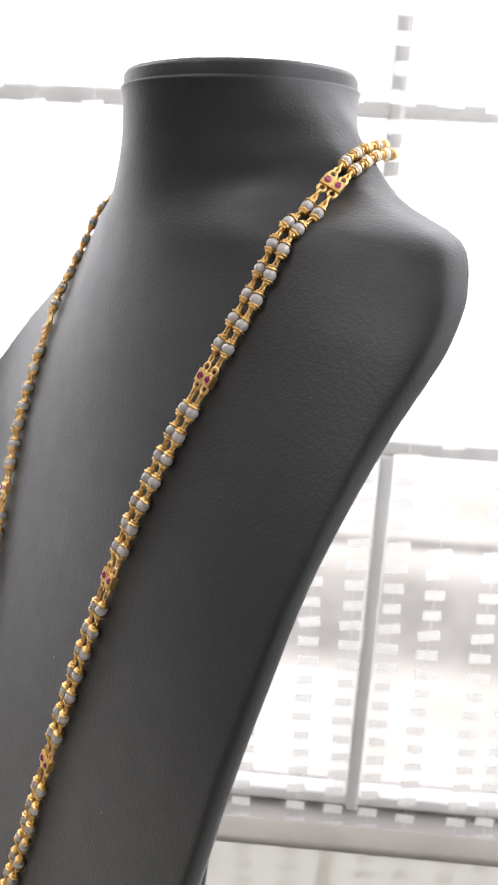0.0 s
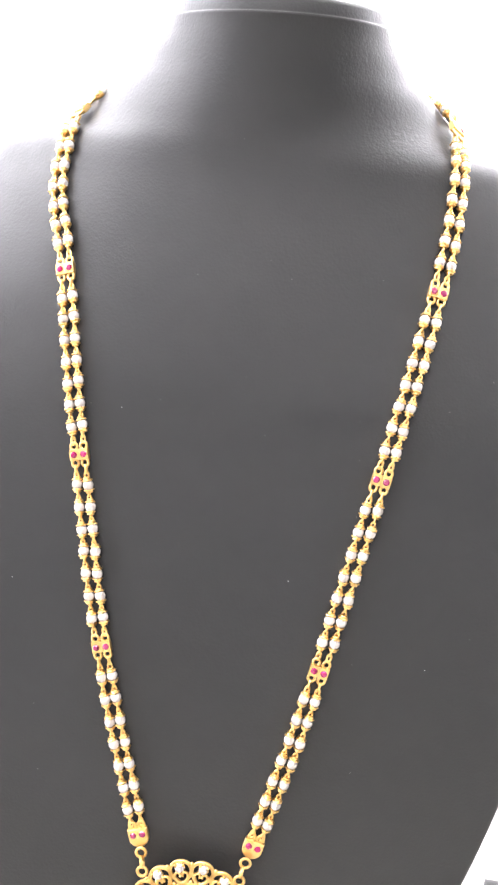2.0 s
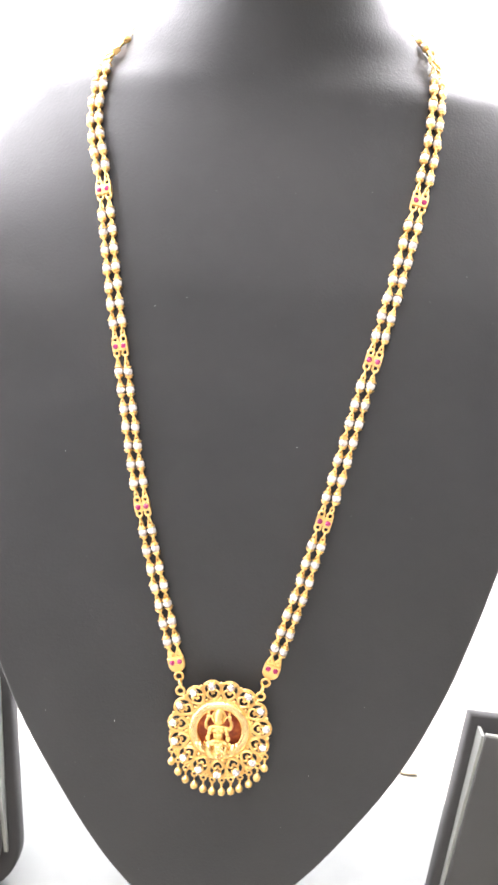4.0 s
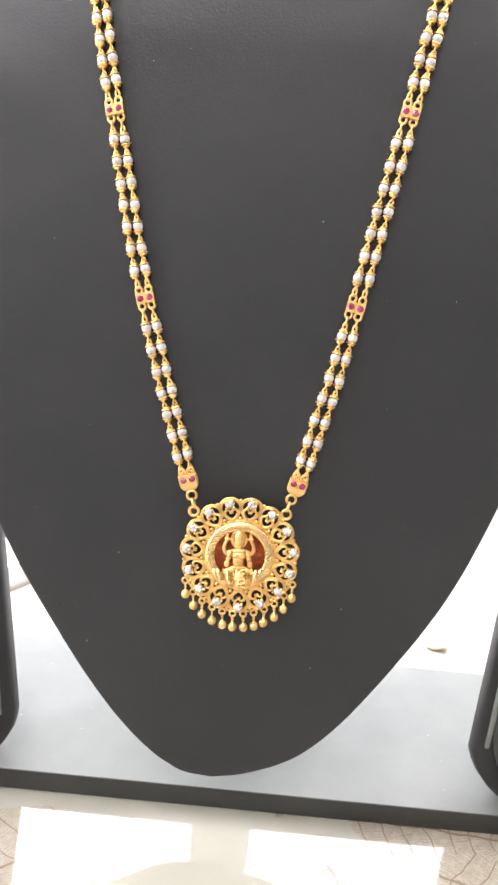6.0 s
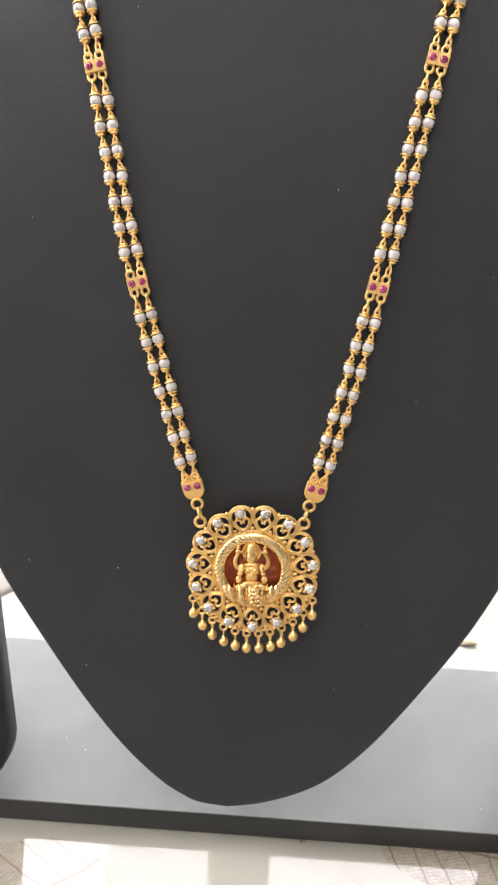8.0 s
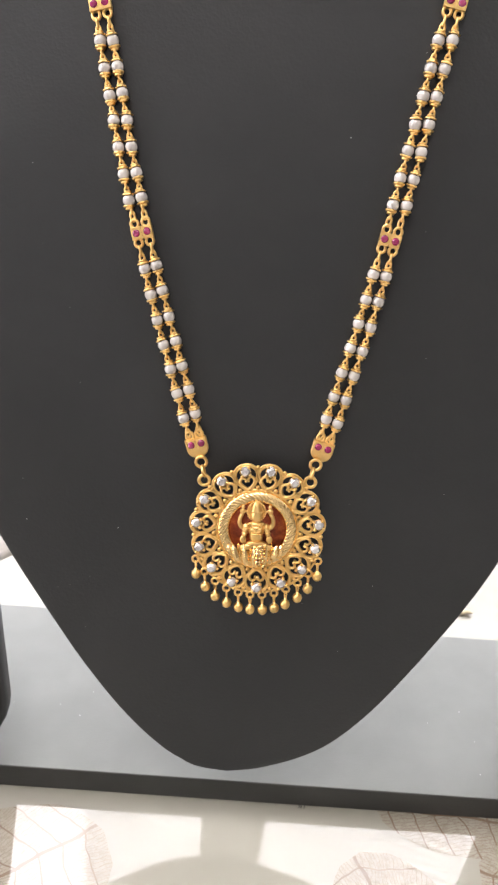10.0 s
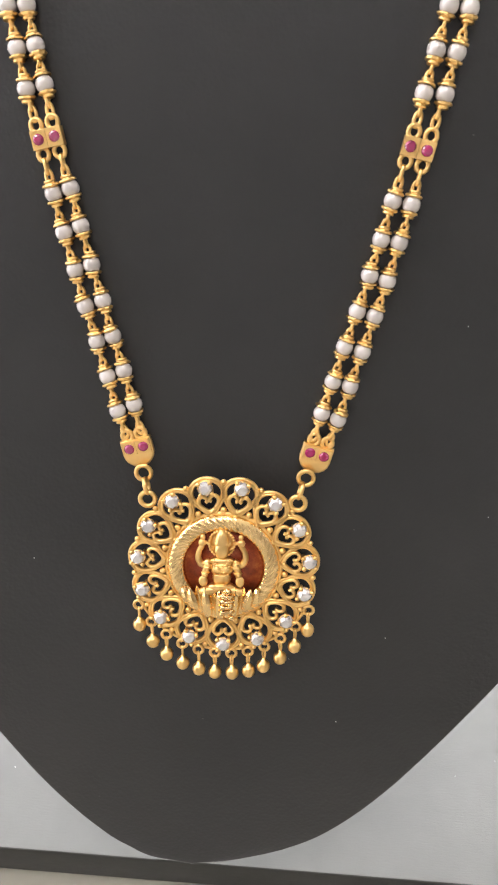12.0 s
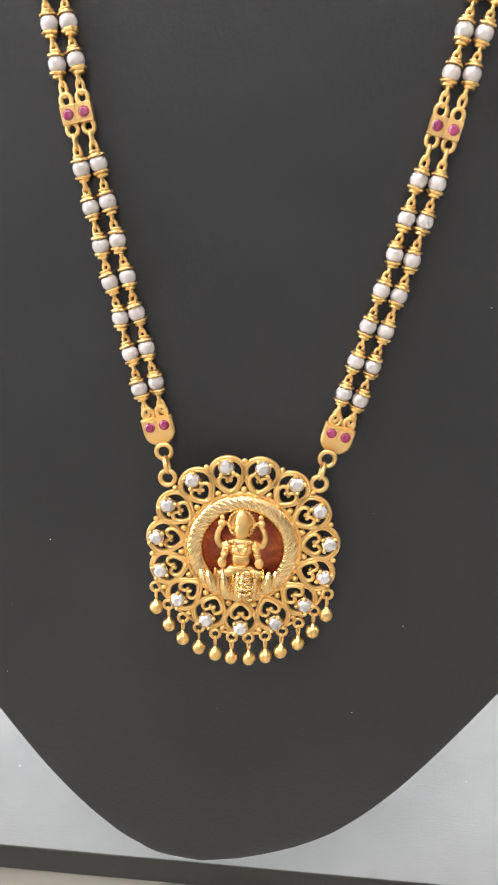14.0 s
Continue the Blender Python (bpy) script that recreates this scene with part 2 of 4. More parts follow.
def outside_material(name, with_building):
    """Bright hazy daylight with a pale far facade in it."""
    m = bpy.data.materials.new(name)
    m.use_nodes = True
    nt = m.node_tree
    nt.nodes.remove(nt.nodes["Principled BSDF"])
    em = nt.nodes.new("ShaderNodeEmission")
    em.inputs["Strength"].default_value = SKY_GLOW
    vec = coords(nt)
    haze = ramp(nt, noise_of(nt, vec, 0.8, 3.0), [(0.3, (0.94, 0.95, 0.97)), (0.7, (1.0, 1.0, 1.0))])
    if with_building:
        sep = nt.nodes.new("ShaderNodeSeparateXYZ")
        nt.links.new(vec, sep.inputs[0])
        x, z = sep.outputs["X"], sep.outputs["Z"]

        def soft(v, lo, hi, edge):
            up = nt.nodes.new("ShaderNodeMapRange")
            up.interpolation_type = "SMOOTHSTEP"
            nt.links.new(v, up.inputs["Value"])
            up.inputs["From Min"].default_value, up.inputs["From Max"].default_value = lo - edge, lo + edge
            down = nt.nodes.new("ShaderNodeMapRange")
            down.interpolation_type = "SMOOTHSTEP"
            nt.links.new(v, down.inputs["Value"])
            down.inputs["From Min"].default_value, down.inputs["From Max"].default_value = hi - edge, hi + edge
            return math_of(nt, "MULTIPLY", up.outputs[0], math_of(nt, "SUBTRACT", 1.0, down.outputs[0]))

        # facade, ledge, faint warm panels; sunlit wall and shaded storey painted into the glow
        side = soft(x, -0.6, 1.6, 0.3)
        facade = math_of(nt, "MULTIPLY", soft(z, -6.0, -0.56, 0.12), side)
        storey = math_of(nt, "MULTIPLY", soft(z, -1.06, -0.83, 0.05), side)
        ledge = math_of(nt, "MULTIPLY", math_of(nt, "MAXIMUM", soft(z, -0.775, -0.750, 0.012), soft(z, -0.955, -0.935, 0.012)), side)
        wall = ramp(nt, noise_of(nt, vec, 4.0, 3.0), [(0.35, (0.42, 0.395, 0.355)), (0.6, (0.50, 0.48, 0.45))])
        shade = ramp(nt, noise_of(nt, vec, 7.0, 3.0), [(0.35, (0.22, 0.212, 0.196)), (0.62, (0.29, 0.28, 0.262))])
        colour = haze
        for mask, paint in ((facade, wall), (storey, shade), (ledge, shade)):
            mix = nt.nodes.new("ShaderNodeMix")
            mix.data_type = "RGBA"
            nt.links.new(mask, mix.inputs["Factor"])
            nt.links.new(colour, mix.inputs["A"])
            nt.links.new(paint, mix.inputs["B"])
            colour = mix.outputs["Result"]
        nt.links.new(colour, em.inputs["Color"])
    else:
        nt.links.new(haze, em.inputs["Color"])
    height = nt.nodes.new("ShaderNodeSeparateXYZ")
    nt.links.new(vec, height.inputs[0])
    up = nt.nodes.new("ShaderNodeMapRange")
    nt.links.new(height.outputs["Z"], up.inputs["Value"])
    for key, value in (("From Min", 0.35), ("From Max", 1.9), ("To Min", SKY_GLOW * 0.72), ("To Max", SKY_GLOW * 2.0)):
        up.inputs[key].default_value = value
    nt.links.new(up.outputs[0], em.inputs["Strength"])
    nt.links.new(em.outputs[0], nt.nodes["Material Output"].inputs["Surface"])
    return m


# ---------------------------------------------------------------- mesh helpers
def mesh_of(name, bm, mat, smooth=True):
    data = bpy.data.meshes.new(name)
    bmesh.ops.recalc_face_normals(bm, faces=bm.faces)
    if smooth:
        for f in bm.faces:
            f.smooth = True
    bm.to_mesh(data)
    bm.free()
    data.materials.append(mat)
    return data


def part(name, bm, mat, parent=None, label="", smooth=True, at=None):
    data = bm if isinstance(bm, bpy.types.Mesh) else mesh_of(name, bm, mat, smooth)
    ob = new(name, data)
    if parent:
        ob.parent = parent
    if at is not None:
        ob.matrix_local = at
    if label:
        tagged(ob, label)
    return ob


def box(bm, cx, cy, cz, sx, sy, sz, bevel=0.0, m=None, segments=2):
    """Adds a bevelled box by its centre and full sizes."""
    made = bmesh.ops.create_cube(bm, size=1.0)["verts"]
    bmesh.ops.scale(bm, vec=(sx, sy, sz), verts=made)
    if bevel:
        edges = list({e for v in made for e in v.link_edges})
        made = bmesh.ops.bevel(bm, geom=edges, offset=bevel, segments=segments, profile=0.6, affect="EDGES")["verts"]
    bmesh.ops.translate(bm, vec=(cx, cy, cz), verts=made)
    if m is not None:
        bmesh.ops.transform(bm, matrix=m, verts=made)
    return made


def loft(bm, rings, closed=True, cap=False):
    """Joins rings of equally many points."""
    rows = [[bm.verts.new(p) for p in ring] for ring in rings]
    n = len(rows[0])
    for a, b in zip(rows, rows[1:]):
        for i in range(n if closed else n - 1):
            j = (i + 1) % n
            bm.faces.new((a[i], a[j], b[j], b[i]))
    if cap:
        bm.faces.new(rows[0])
        bm.faces.new(rows[-1])
    return rows


def lathe(bm, profile, steps=16, m=None):
    """Turns (radius, z) round the z axis; ends with radius 0 are closed."""
    rings = []
    for r, z in profile:
        rings.append([Vector((max(r, 1e-6) * math.cos(2 * math.pi * i / steps), max(r, 1e-6) * math.sin(2 * math.pi * i / steps), z)) for i in range(steps)])
    if m is not None:
        rings = [[m @ p for p in ring] for ring in rings]
    loft(bm, rings)


def tube(bm, points, radius, steps=6, closed=False, flat=1.0):
    """A wire along points; radius may vary along it."""
    points = [Vector(p) for p in points]
    n = len(points)
    rings, up = [], None
    for i, p in enumerate(points):
        a = points[(i - 1) % n] if closed or i else p
        b = points[(i + 1) % n] if closed or i < n - 1 else p
        t = (b - a).normalized()
        if up is None:
            up = t.orthogonal()
            if abs(t.y) < 0.9:
                up = Vector((0, -1, 0)) - t * Vector((0, -1, 0)).dot(t)
        up = (up - t * up.dot(t)).normalized()
        side = t.cross(up)
        r = radius(i / max(n - 1, 1)) if callable(radius) else radius
        rings.append([p + r * (math.cos(2 * math.pi * k / steps) * side + flat * math.sin(2 * math.pi * k / steps) * up) for k in range(steps)])
    if closed:
        rings.append(rings[0])
    rows = [[bm.verts.new(q) for q in ring] for ring in (rings[:-1] if closed else rings)]
    if closed:
        rows.append(rows[0])
    for a, b in zip(rows, rows[1:]):
        for i in range(steps):
            j = (i + 1) % steps
            bm.faces.new((a[i], a[j], b[j], b[i]))
    if not closed:
        bm.faces.new(rows[0])
        bm.faces.new(rows[-1])


def ring_wire(bm, centre, radius, wire, plane="xz", steps=16, sides=6, stretch=1.0):
    pts = []
    for i in range(steps):
        a = 2 * math.pi * i / steps
        u, v = radius * math.cos(a), radius * stretch * math.sin(a)
        pts.append(Vector(centre) + (Vector((u, 0, v)) if plane == "xz" else Vector((0, u, v)) if plane == "yz" else Vector((u, v, 0))))
    tube(bm, pts, wire, sides, closed=True)


def ball(bm, centre, radii, u=10, v=7, m=None):
    r = radii if isinstance(radii, (tuple, list)) else (radii,) * 3
    made = bmesh.ops.create_uvsphere(bm, u_segments=u, v_segments=v, radius=1.0)["verts"]
    bmesh.ops.transform(bm, matrix=Matrix.Translation(centre) @ (m or Matrix()) @ Matrix.Diagonal((*r, 1)), verts=made)


def table_of(stops, z):
    """Smooth reading of a table of (z, value), without overshoot."""
    if z <= stops[0][0]:
        return stops[0][1]
    if z >= stops[-1][0]:
        return stops[-1][1]
    i = 0
    while stops[i + 1][0] < z:
        i += 1

    def rise(k):
        return (stops[k + 1][1] - stops[k][1]) / (stops[k + 1][0] - stops[k][0])

    def slope(k):
        if k == 0 or k == len(stops) - 1:
            return rise(0 if k == 0 else k - 1)
        a, b = rise(k - 1), rise(k)
        return 2 * a * b / (a + b) if a * b > 0 else 0.0

    (a, va), (b, vb) = stops[i], stops[i + 1]
    h = b - a
    t = (z - a) / h
    return (va * (1 + 2 * t) * (1 - t) ** 2 + vb * t * t * (3 - 2 * t) + h * (slope(i) * t * (1 - t) ** 2 - slope(i + 1) * t * t * (1 - t)))


def smoothstep(a, b, x):
    t = min(max((x - a) / (b - a), 0.0), 1.0)
    return t * t * (3 - 2 * t)


# ---------------------------------------------------------------- the room
def direction(azimuth):
    a = radians(azimuth)
    return Vector((-math.sin(a), math.cos(a), 0)), Vector((math.cos(a), math.sin(a), 0))


FLOOR_Z, CEIL_Z = -0.75, 1.95
NA, TA = direction(50)
NB, TB = direction(-20)
FAR_A, FAR_B = 0.90, 0.90
det = NA.x * NB.y - NA.y * NB.x
CORNER = Vector(((FAR_A * NB.y - NA.y * FAR_B) / det, (NA.x * FAR_B - FAR_A * NB.x) / det, 0))
END_A, END_B = CORNER - 2.6 * TA, CORNER + 2.8 * TB
PLAN = [CORNER, END_A, Vector((-1.3, -2.5, 0)), Vector((2.5, -2.4, 0)), END_B]


def slab(name, z0, z1, mat, label, category):
    bm = bmesh.new()
    mid = sum(PLAN, Vector()) / len(PLAN)
    ring = [mid + (p - mid) * 1.07 for p in PLAN]
    loft(bm, [[Vector((p.x, p.y, z)) for p in ring] for z in (z0, z1)], cap=True)
    return tagged(part(name, bm, mat, smooth=False), label, category, kind="structure")


slab("floor", FLOOR_Z - 0.1, FLOOR_Z, FLOOR, "brown-grey tiled floor of the room", "floor")
slab("ceiling", CEIL_Z, CEIL_Z + 0.1, CEILING, "white painted flat room ceiling", "ceiling")


def wall_run(name, a, b, openings=False):
    """A wall from a to b, its inner face on that line; with a window opening where asked."""
    bm = bmesh.new()
    t = (b - a).normalized()
    out = Vector((-t.y, t.x, 0))
    mid = sum(PLAN, Vector()) / len(PLAN)
    if out.dot(a - mid) < 0:
        out = -out
    length = (b - a).length
    m = Matrix(((t.x, out.x, 0, a.x), (t.y, out.y, 0, a.y), (0, 0, 1, 0), (0, 0, 0, 1)))
    height = CEIL_Z - FLOOR_Z
    if openings:
        box(bm, length / 2, 0.08, FLOOR_Z + 0.05, length, 0.16, 0.1, m=m)
        box(bm, length / 2, 0.08, CEIL_Z - 0.05, length, 0.16, 0.1, m=m)
        box(bm, length - 0.05, 0.08, (FLOOR_Z + CEIL_Z) / 2, 0.1, 0.16, height - 0.2, m=m)
    else:
        box(bm, length / 2, 0.08, (FLOOR_Z + CEIL_Z) / 2, length, 0.16, height, m=m)
    tagged(part(name, bm, WALL, smooth=False), "beige painted plain room wall", "wall", kind="structure")
    return m, length


def window_in(name, m, length, mullions, transoms):
    """A window with frame bars, mullions and transoms."""
    z0, z1 = FLOOR_Z + 0.1, CEIL_Z - 0.1
    win = new(name)
    tagged(win, "tall bright window with pale frame bars", "window", kind="structure")
    bars = []
    for x, low, high in [(length - 0.12, z0, z1)] + mullions:
        low, high = max(low, z0), min(high, z1)
        bars.append((x, (low + high) / 2, 0.022, high - low))
    for x, z, sx, sz in bars:
        bm = bmesh.new()
        box(bm, x, 0.10, z, sx, 0.04, sz, 0.004, m)
        part("window_frame", bm, FRAME, win)
    for z in [z0 + 0.02, z1 - 0.02] + transoms:
        bm = bmesh.new()
        box(bm, length / 2, 0.10, z, length - 0.1, 0.036, 0.022, 0.004, m)
        part("window_frame", bm, FRAME, win)
    return win


def venetian_blind(m, length, tilt):
    z0, z1 = FLOOR_Z + 0.1, CEIL_Z - 0.1
    blind = new("venetian_blind")
    tagged(blind, "white venetian blind with open slats before the window", "blind")
    bm = bmesh.new()
    box(bm, length / 2, 0.03, z1 - 0.02, length - 0.2, 0.03, 0.03, 0.003, m)
    part("head_rail", bm, FRAME, blind)
    bm = bmesh.new()
    box(bm, 0, 0, 0, length - 0.1, 0.024, 0.0006, 0, None)
    data = mesh_of("slat", bm, BLIND, False)
    z = z0 + 0.03
    while z < z1 - 0.05:
        sag = random.uniform(-0.0015, 0.0015)
        part("slat", data, None, blind, at=m @ pose(length / 2 - 0.04, 0.03, z + sag, tilt + random.uniform(-2, 2), 0, 0))
        z += 0.0225
    for x in np.arange(0.4, length - 0.2, 0.6):
        bm = bmesh.new()
        tube(bm, [m @ Vector((x, 0.015, z0 + 0.02)), m @ Vector((x, 0.015, z1 - 0.03))], 0.0007, 5)
        part("ladder_cord", bm, BLIND, blind)
    return blind


def string_curtain(m, length):
    """Strings of flat pale oblong pieces hung close before the window."""
    z0, z1 = FLOOR_Z + 0.12, CEIL_Z - 0.12
    curtain = new("string_curtain")
    tagged(curtain, "pale string curtain of flat translucent pieces before the window", "curtain")
    bm = bmesh.new()
    box(bm, length / 2, 0.03, z1 + 0.005, length - 0.2, 0.02, 0.02, 0.003, m)
    part("curtain_rail", bm, FRAME, curtain)
    bm = bmesh.new()
    rng = random.Random(11)
    z = 0.0
    while z > z0 - z1:
        slant, wide = rng.uniform(-5, 9), rng.uniform(0.86, 1.1)
        box(bm, 0, 0, 0, 0.031 * wide, 0.0012, 0.0165, 0.0005, pose(rng.uniform(-0.002, 0.002), 0, z - 0.02, 0, slant, 0), 1)
        z -= 0.0335
    tube(bm, [(0, 0.001, 0), (0, 0.001, z0 - z1)], 0.0005, 4)
    data = mesh_of("string", bm, STRING, False)
    x = 0.17
    while x < length - 0.12:
        part("string", data, None, curtain, at=m @ pose(x + rng.uniform(-0.004, 0.004), 0.03, z1 - rng.uniform(0.0, 0.012), 0, rng.uniform(-0.3, 0.3), 0))
        x += 0.0645
    return curtain


ma, la = wall_run("wall_window_west", CORNER, END_A, True)
mb, lb = wall_run("wall_window_north", CORNER, END_B, True)
wall_run("wall_west", PLAN[1], PLAN[2])
wall_run("wall_south", PLAN[2], PLAN[3])
wall_run("wall_east", PLAN[3], PLAN[4])
window_in("window_1", ma, la, [(0.424, 0.006, 9), (0.389, -9, -0.018), (1.25, -9, 9), (2.0, -9, 9)], [0.454, -0.006])
window_in("window_2", mb, lb, [(2.1, -9, 9)], [])
string_curtain(ma, la)
venetian_blind(mb, lb, 40)


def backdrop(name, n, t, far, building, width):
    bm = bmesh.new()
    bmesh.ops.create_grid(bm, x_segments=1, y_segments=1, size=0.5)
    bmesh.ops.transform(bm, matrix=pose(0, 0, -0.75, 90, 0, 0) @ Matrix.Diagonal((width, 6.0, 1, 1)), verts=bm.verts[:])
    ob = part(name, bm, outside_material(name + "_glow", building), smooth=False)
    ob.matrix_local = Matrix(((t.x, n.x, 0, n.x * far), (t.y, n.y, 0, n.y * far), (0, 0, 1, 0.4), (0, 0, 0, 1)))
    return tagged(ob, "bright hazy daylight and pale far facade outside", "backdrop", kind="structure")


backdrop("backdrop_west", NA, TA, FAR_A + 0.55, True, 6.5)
backdrop("backdrop_north", NB, TB, FAR_B + 0.55, False, 6.5)


# panel and lamp are added out of sight, to fill in light from the front
def fill_ceiling_light():
    light = new("fill_ceiling_light")
    tagged(light, "unseen square white ceiling panel light, added as front fill", "ceiling light")
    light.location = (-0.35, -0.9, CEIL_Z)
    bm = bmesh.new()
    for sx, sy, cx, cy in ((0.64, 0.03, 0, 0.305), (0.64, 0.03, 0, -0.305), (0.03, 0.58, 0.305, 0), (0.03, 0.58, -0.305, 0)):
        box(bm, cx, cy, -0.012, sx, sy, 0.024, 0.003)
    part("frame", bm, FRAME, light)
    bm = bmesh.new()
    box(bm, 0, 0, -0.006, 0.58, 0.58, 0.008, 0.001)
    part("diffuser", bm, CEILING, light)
    lamp = bpy.data.lights.new("fill_lamp", "AREA")
    lamp.shape, lamp.size, lamp.energy, lamp.color = "SQUARE", 0.56, FILL_WATTS, (1.0, 0.97, 0.93)
    ob = new("fill_lamp", lamp)
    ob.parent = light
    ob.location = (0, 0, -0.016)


fill_ceiling_light()

# ---------------------------------------------------------------- the table
EDGE_FAR = 0.182


def table():
    thing = new("table")
    tagged(thing, "glossy cream glass-topped table with skeleton leaf inlays", "table")
    # the far edge runs along the window wall; the other edges lie out of sight
    back_a, back_b = NA * EDGE_FAR - TA * 0.75, NA * EDGE_FAR + TA * 0.55
    ring = [back_a, back_b, back_b - NA * 0.95, back_a - NA * 0.95]
    bm = bmesh.new()
    loft(bm, [[Vector((p.x, p.y, z)) for p in ring] for z in (-0.03, 0.0)], cap=True)
    part("tabletop", bm, TABLE, thing, smooth=False)
    bm = bmesh.new()
    turn = Matrix(((TA.x, NA.x, 0, 0), (TA.y, NA.y, 0, 0), (0, 0, 1, 0), (0, 0, 0, 1)))
    box(bm, -0.1, EDGE_FAR + 0.011, -0.016, 1.3, 0.022, 0.036, 0.004, turn)
    part("edge_trim", bm, EDGE, thing, "grey-beige edge trim")
    mid = sum(ring, Vector()) / 4
    for p in ring:
        q = mid + (p - mid) * 0.86
        bm = bmesh.new()
        box(bm, q.x, q.y, (FLOOR_Z - 0.03) / 2, 0.05, 0.05, -FLOOR_Z - 0.03, 0.005)
        part("leg", bm, EDGE, thing)
    return thing


TABLE_THING = table()


def leaf_inlay(x, y, turn, length, width):
    """A flat leaf outline laid on the glass, pointed at both ends."""
    bm = bmesh.new()
    n = 28
    edge = []
    for k in range(n + 1):
        u = k / n
        h = width * (math.sin(math.pi * u ** 0.72) ** 0.62) * (1 + 0.03 * math.sin(17 * u + x * 90))
        edge.append((u * length, h))
    low = [bm.verts.new((u, -h, 0)) for u, h in edge]
    high = [bm.verts.new((u, h, 0)) for u, h in edge[1:-1]]
    bm.faces.new(low + high[::-1])
    ob = part("leaf_inlay", bm, LEAF, TABLE_THING, "brown-veined skeleton leaf under the gloss", smooth=False)
    ob.matrix_local = pose(x, y, 0.00003 + 0.00003 * (len(TABLE_THING.children) - 6), 0, 0, turn)


for leaf in ((0.053, -0.0015, -4, 0.105, 0.021), (0.0465, -0.0245, -70, 0.09, 0.021), (-0.044, -0.0225, -142, 0.11, 0.030), (0.088, -0.026, -24, 0.09, 0.020)):
    leaf_inlay(*leaf)


def chip():
    bm = bmesh.new()
    ball(bm, (0, 0, 0), (0.0062, 0.0022, 0.0009), 12, 6)
    for v in bm.verts:
        v.co.z += 0.0007 * math.sin(v.co.x * 500)
    ob = tagged(part("leaf_chip", bm, CHIP), "small dry brown leaf chip lying on the table", "leaf chip")
    ob.matrix_local = pose(0.1113, 0.119, 0.0010, 0, 0, -6)


chip()


# ---------------------------------------------------------------- display board
BOARD_YAW, BOARD_FRONT, BOARD_BACK, BOARD_TOP = -0.0035, -0.0062, 0.0873, 0.0100


def display_board():
    thing = new("display_board")
    tagged(thing, "flat black leatherette display board on the table", "display board")
    bm = bmesh.new()
    box(bm, 0.01, (BOARD_FRONT + BOARD_BACK) / 2, BOARD_TOP / 2, 0.52, BOARD_BACK - BOARD_FRONT, BOARD_TOP, 0.0007, segments=3)
    panel = part("panel", bm, BOARD_LIT_TOP, thing)
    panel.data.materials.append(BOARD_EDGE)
    # upward faces take the paler colour painted as lit, all others the dark one
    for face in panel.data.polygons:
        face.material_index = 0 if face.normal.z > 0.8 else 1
    # frayed threads at the lower front edge
    bm = bmesh.new()
    for x in (0.0250, 0.0258, 0.0270):
        tube(bm, [(x, BOARD_FRONT + 0.0002, 0.0012), (x + 0.0006, BOARD_FRONT - 0.0008, 0.0006), (x + 0.0002, BOARD_FRONT - 0.0014, 0.0003)], 0.00015, 5)
    part("frayed_thread", bm, STAND, thing, "loose dark thread ends")
    thing.rotation_euler = (0, 0, BOARD_YAW)
    return thing


display_board()

# ---------------------------------------------------------------- the bust
ROLL = radians(2.8)
PIVOT = Vector((0.0048, 0, 0.0251))
STRETCH = 1.02
WIDTHS = [(0.0013, 0.0000), (0.0017, 0.0062), (0.0028, 0.0118), (0.0054, 0.0187), (0.0075, 0.0233), (0.0115, 0.0295), (0.0162, 0.0351), (0.0210, 0.0400), (0.0272, 0.0456),
          (0.0334, 0.0506), (0.0406, 0.0561), (0.0504, 0.0631), (0.0605, 0.0700), (0.0726, 0.0776), (0.0860, 0.0848), (0.1075, 0.0942), (0.1193, 0.0983), (0.1379, 0.1036),
          (0.1546, 0.1074), (0.1801, 0.1124), (0.2120, 0.1164), (0.2420, 0.1182), (0.2830, 0.1177), (0.3020, 0.1176), (0.3130, 0.1154), (0.3220, 0.1103), (0.3275, 0.1058),
          (0.3305, 0.1010), (0.3330, 0.0947), (0.3355, 0.0861), (0.3405, 0.0742), (0.3460, 0.0662), (0.3520, 0.0591), (0.3570, 0.0529), (0.3620, 0.0485), (0.3665, 0.0445),
          (0.3695, 0.0426), (0.3710, 0.0415)]
OFFSETS = [(0.0013, -0.0072), (0.0028, -0.0069), (0.0054, -0.0050), (0.0075, -0.0042), (0.0115, -0.0030), (0.0210, -0.0022), (0.0406, -0.0015), (0.0664, -0.0006), (0.1000, -0.0012),
          (0.1300, -0.0016), (0.2000, 0.0000), (0.2850, 0.0000), (0.3050, 0.0012), (0.3280, 0.0012), (0.3350, -0.0004), (0.3405, -0.0004), (0.3520, 0.0014), (0.3620, 0.0027),
          (0.3710, 0.0038)]
FRONT = [(0.0, -0.0170), (0.03, -0.0108), (0.07, -0.0016), (0.10, 0.0054), (0.18, 0.0239), (0.235, 0.0395), (0.268, 0.0490), (0.290, 0.0558), (0.305, 0.0618), (0.317, 0.0688),
         (0.326, 0.0768), (0.334, 0.0858), (0.345, 0.0985), (0.371, 0.1205)]
SWEEP = [(0.0, 0.0004), (0.10, 0.0006), (0.20, 0.0030), (0.24, 0.008), (0.270, 0.017), (0.300, 0.033), (0.317, 0.041), (0.330, 0.039), (0.345, 0.028), (0.371, 0.012)]
FORWARD = [(0.19, 0.0), (0.25, 0.010), (0.285, 0.011), (0.302, 0.007), (0.312, 0.0), (0.326, -0.005), (0.335, 0.0)]
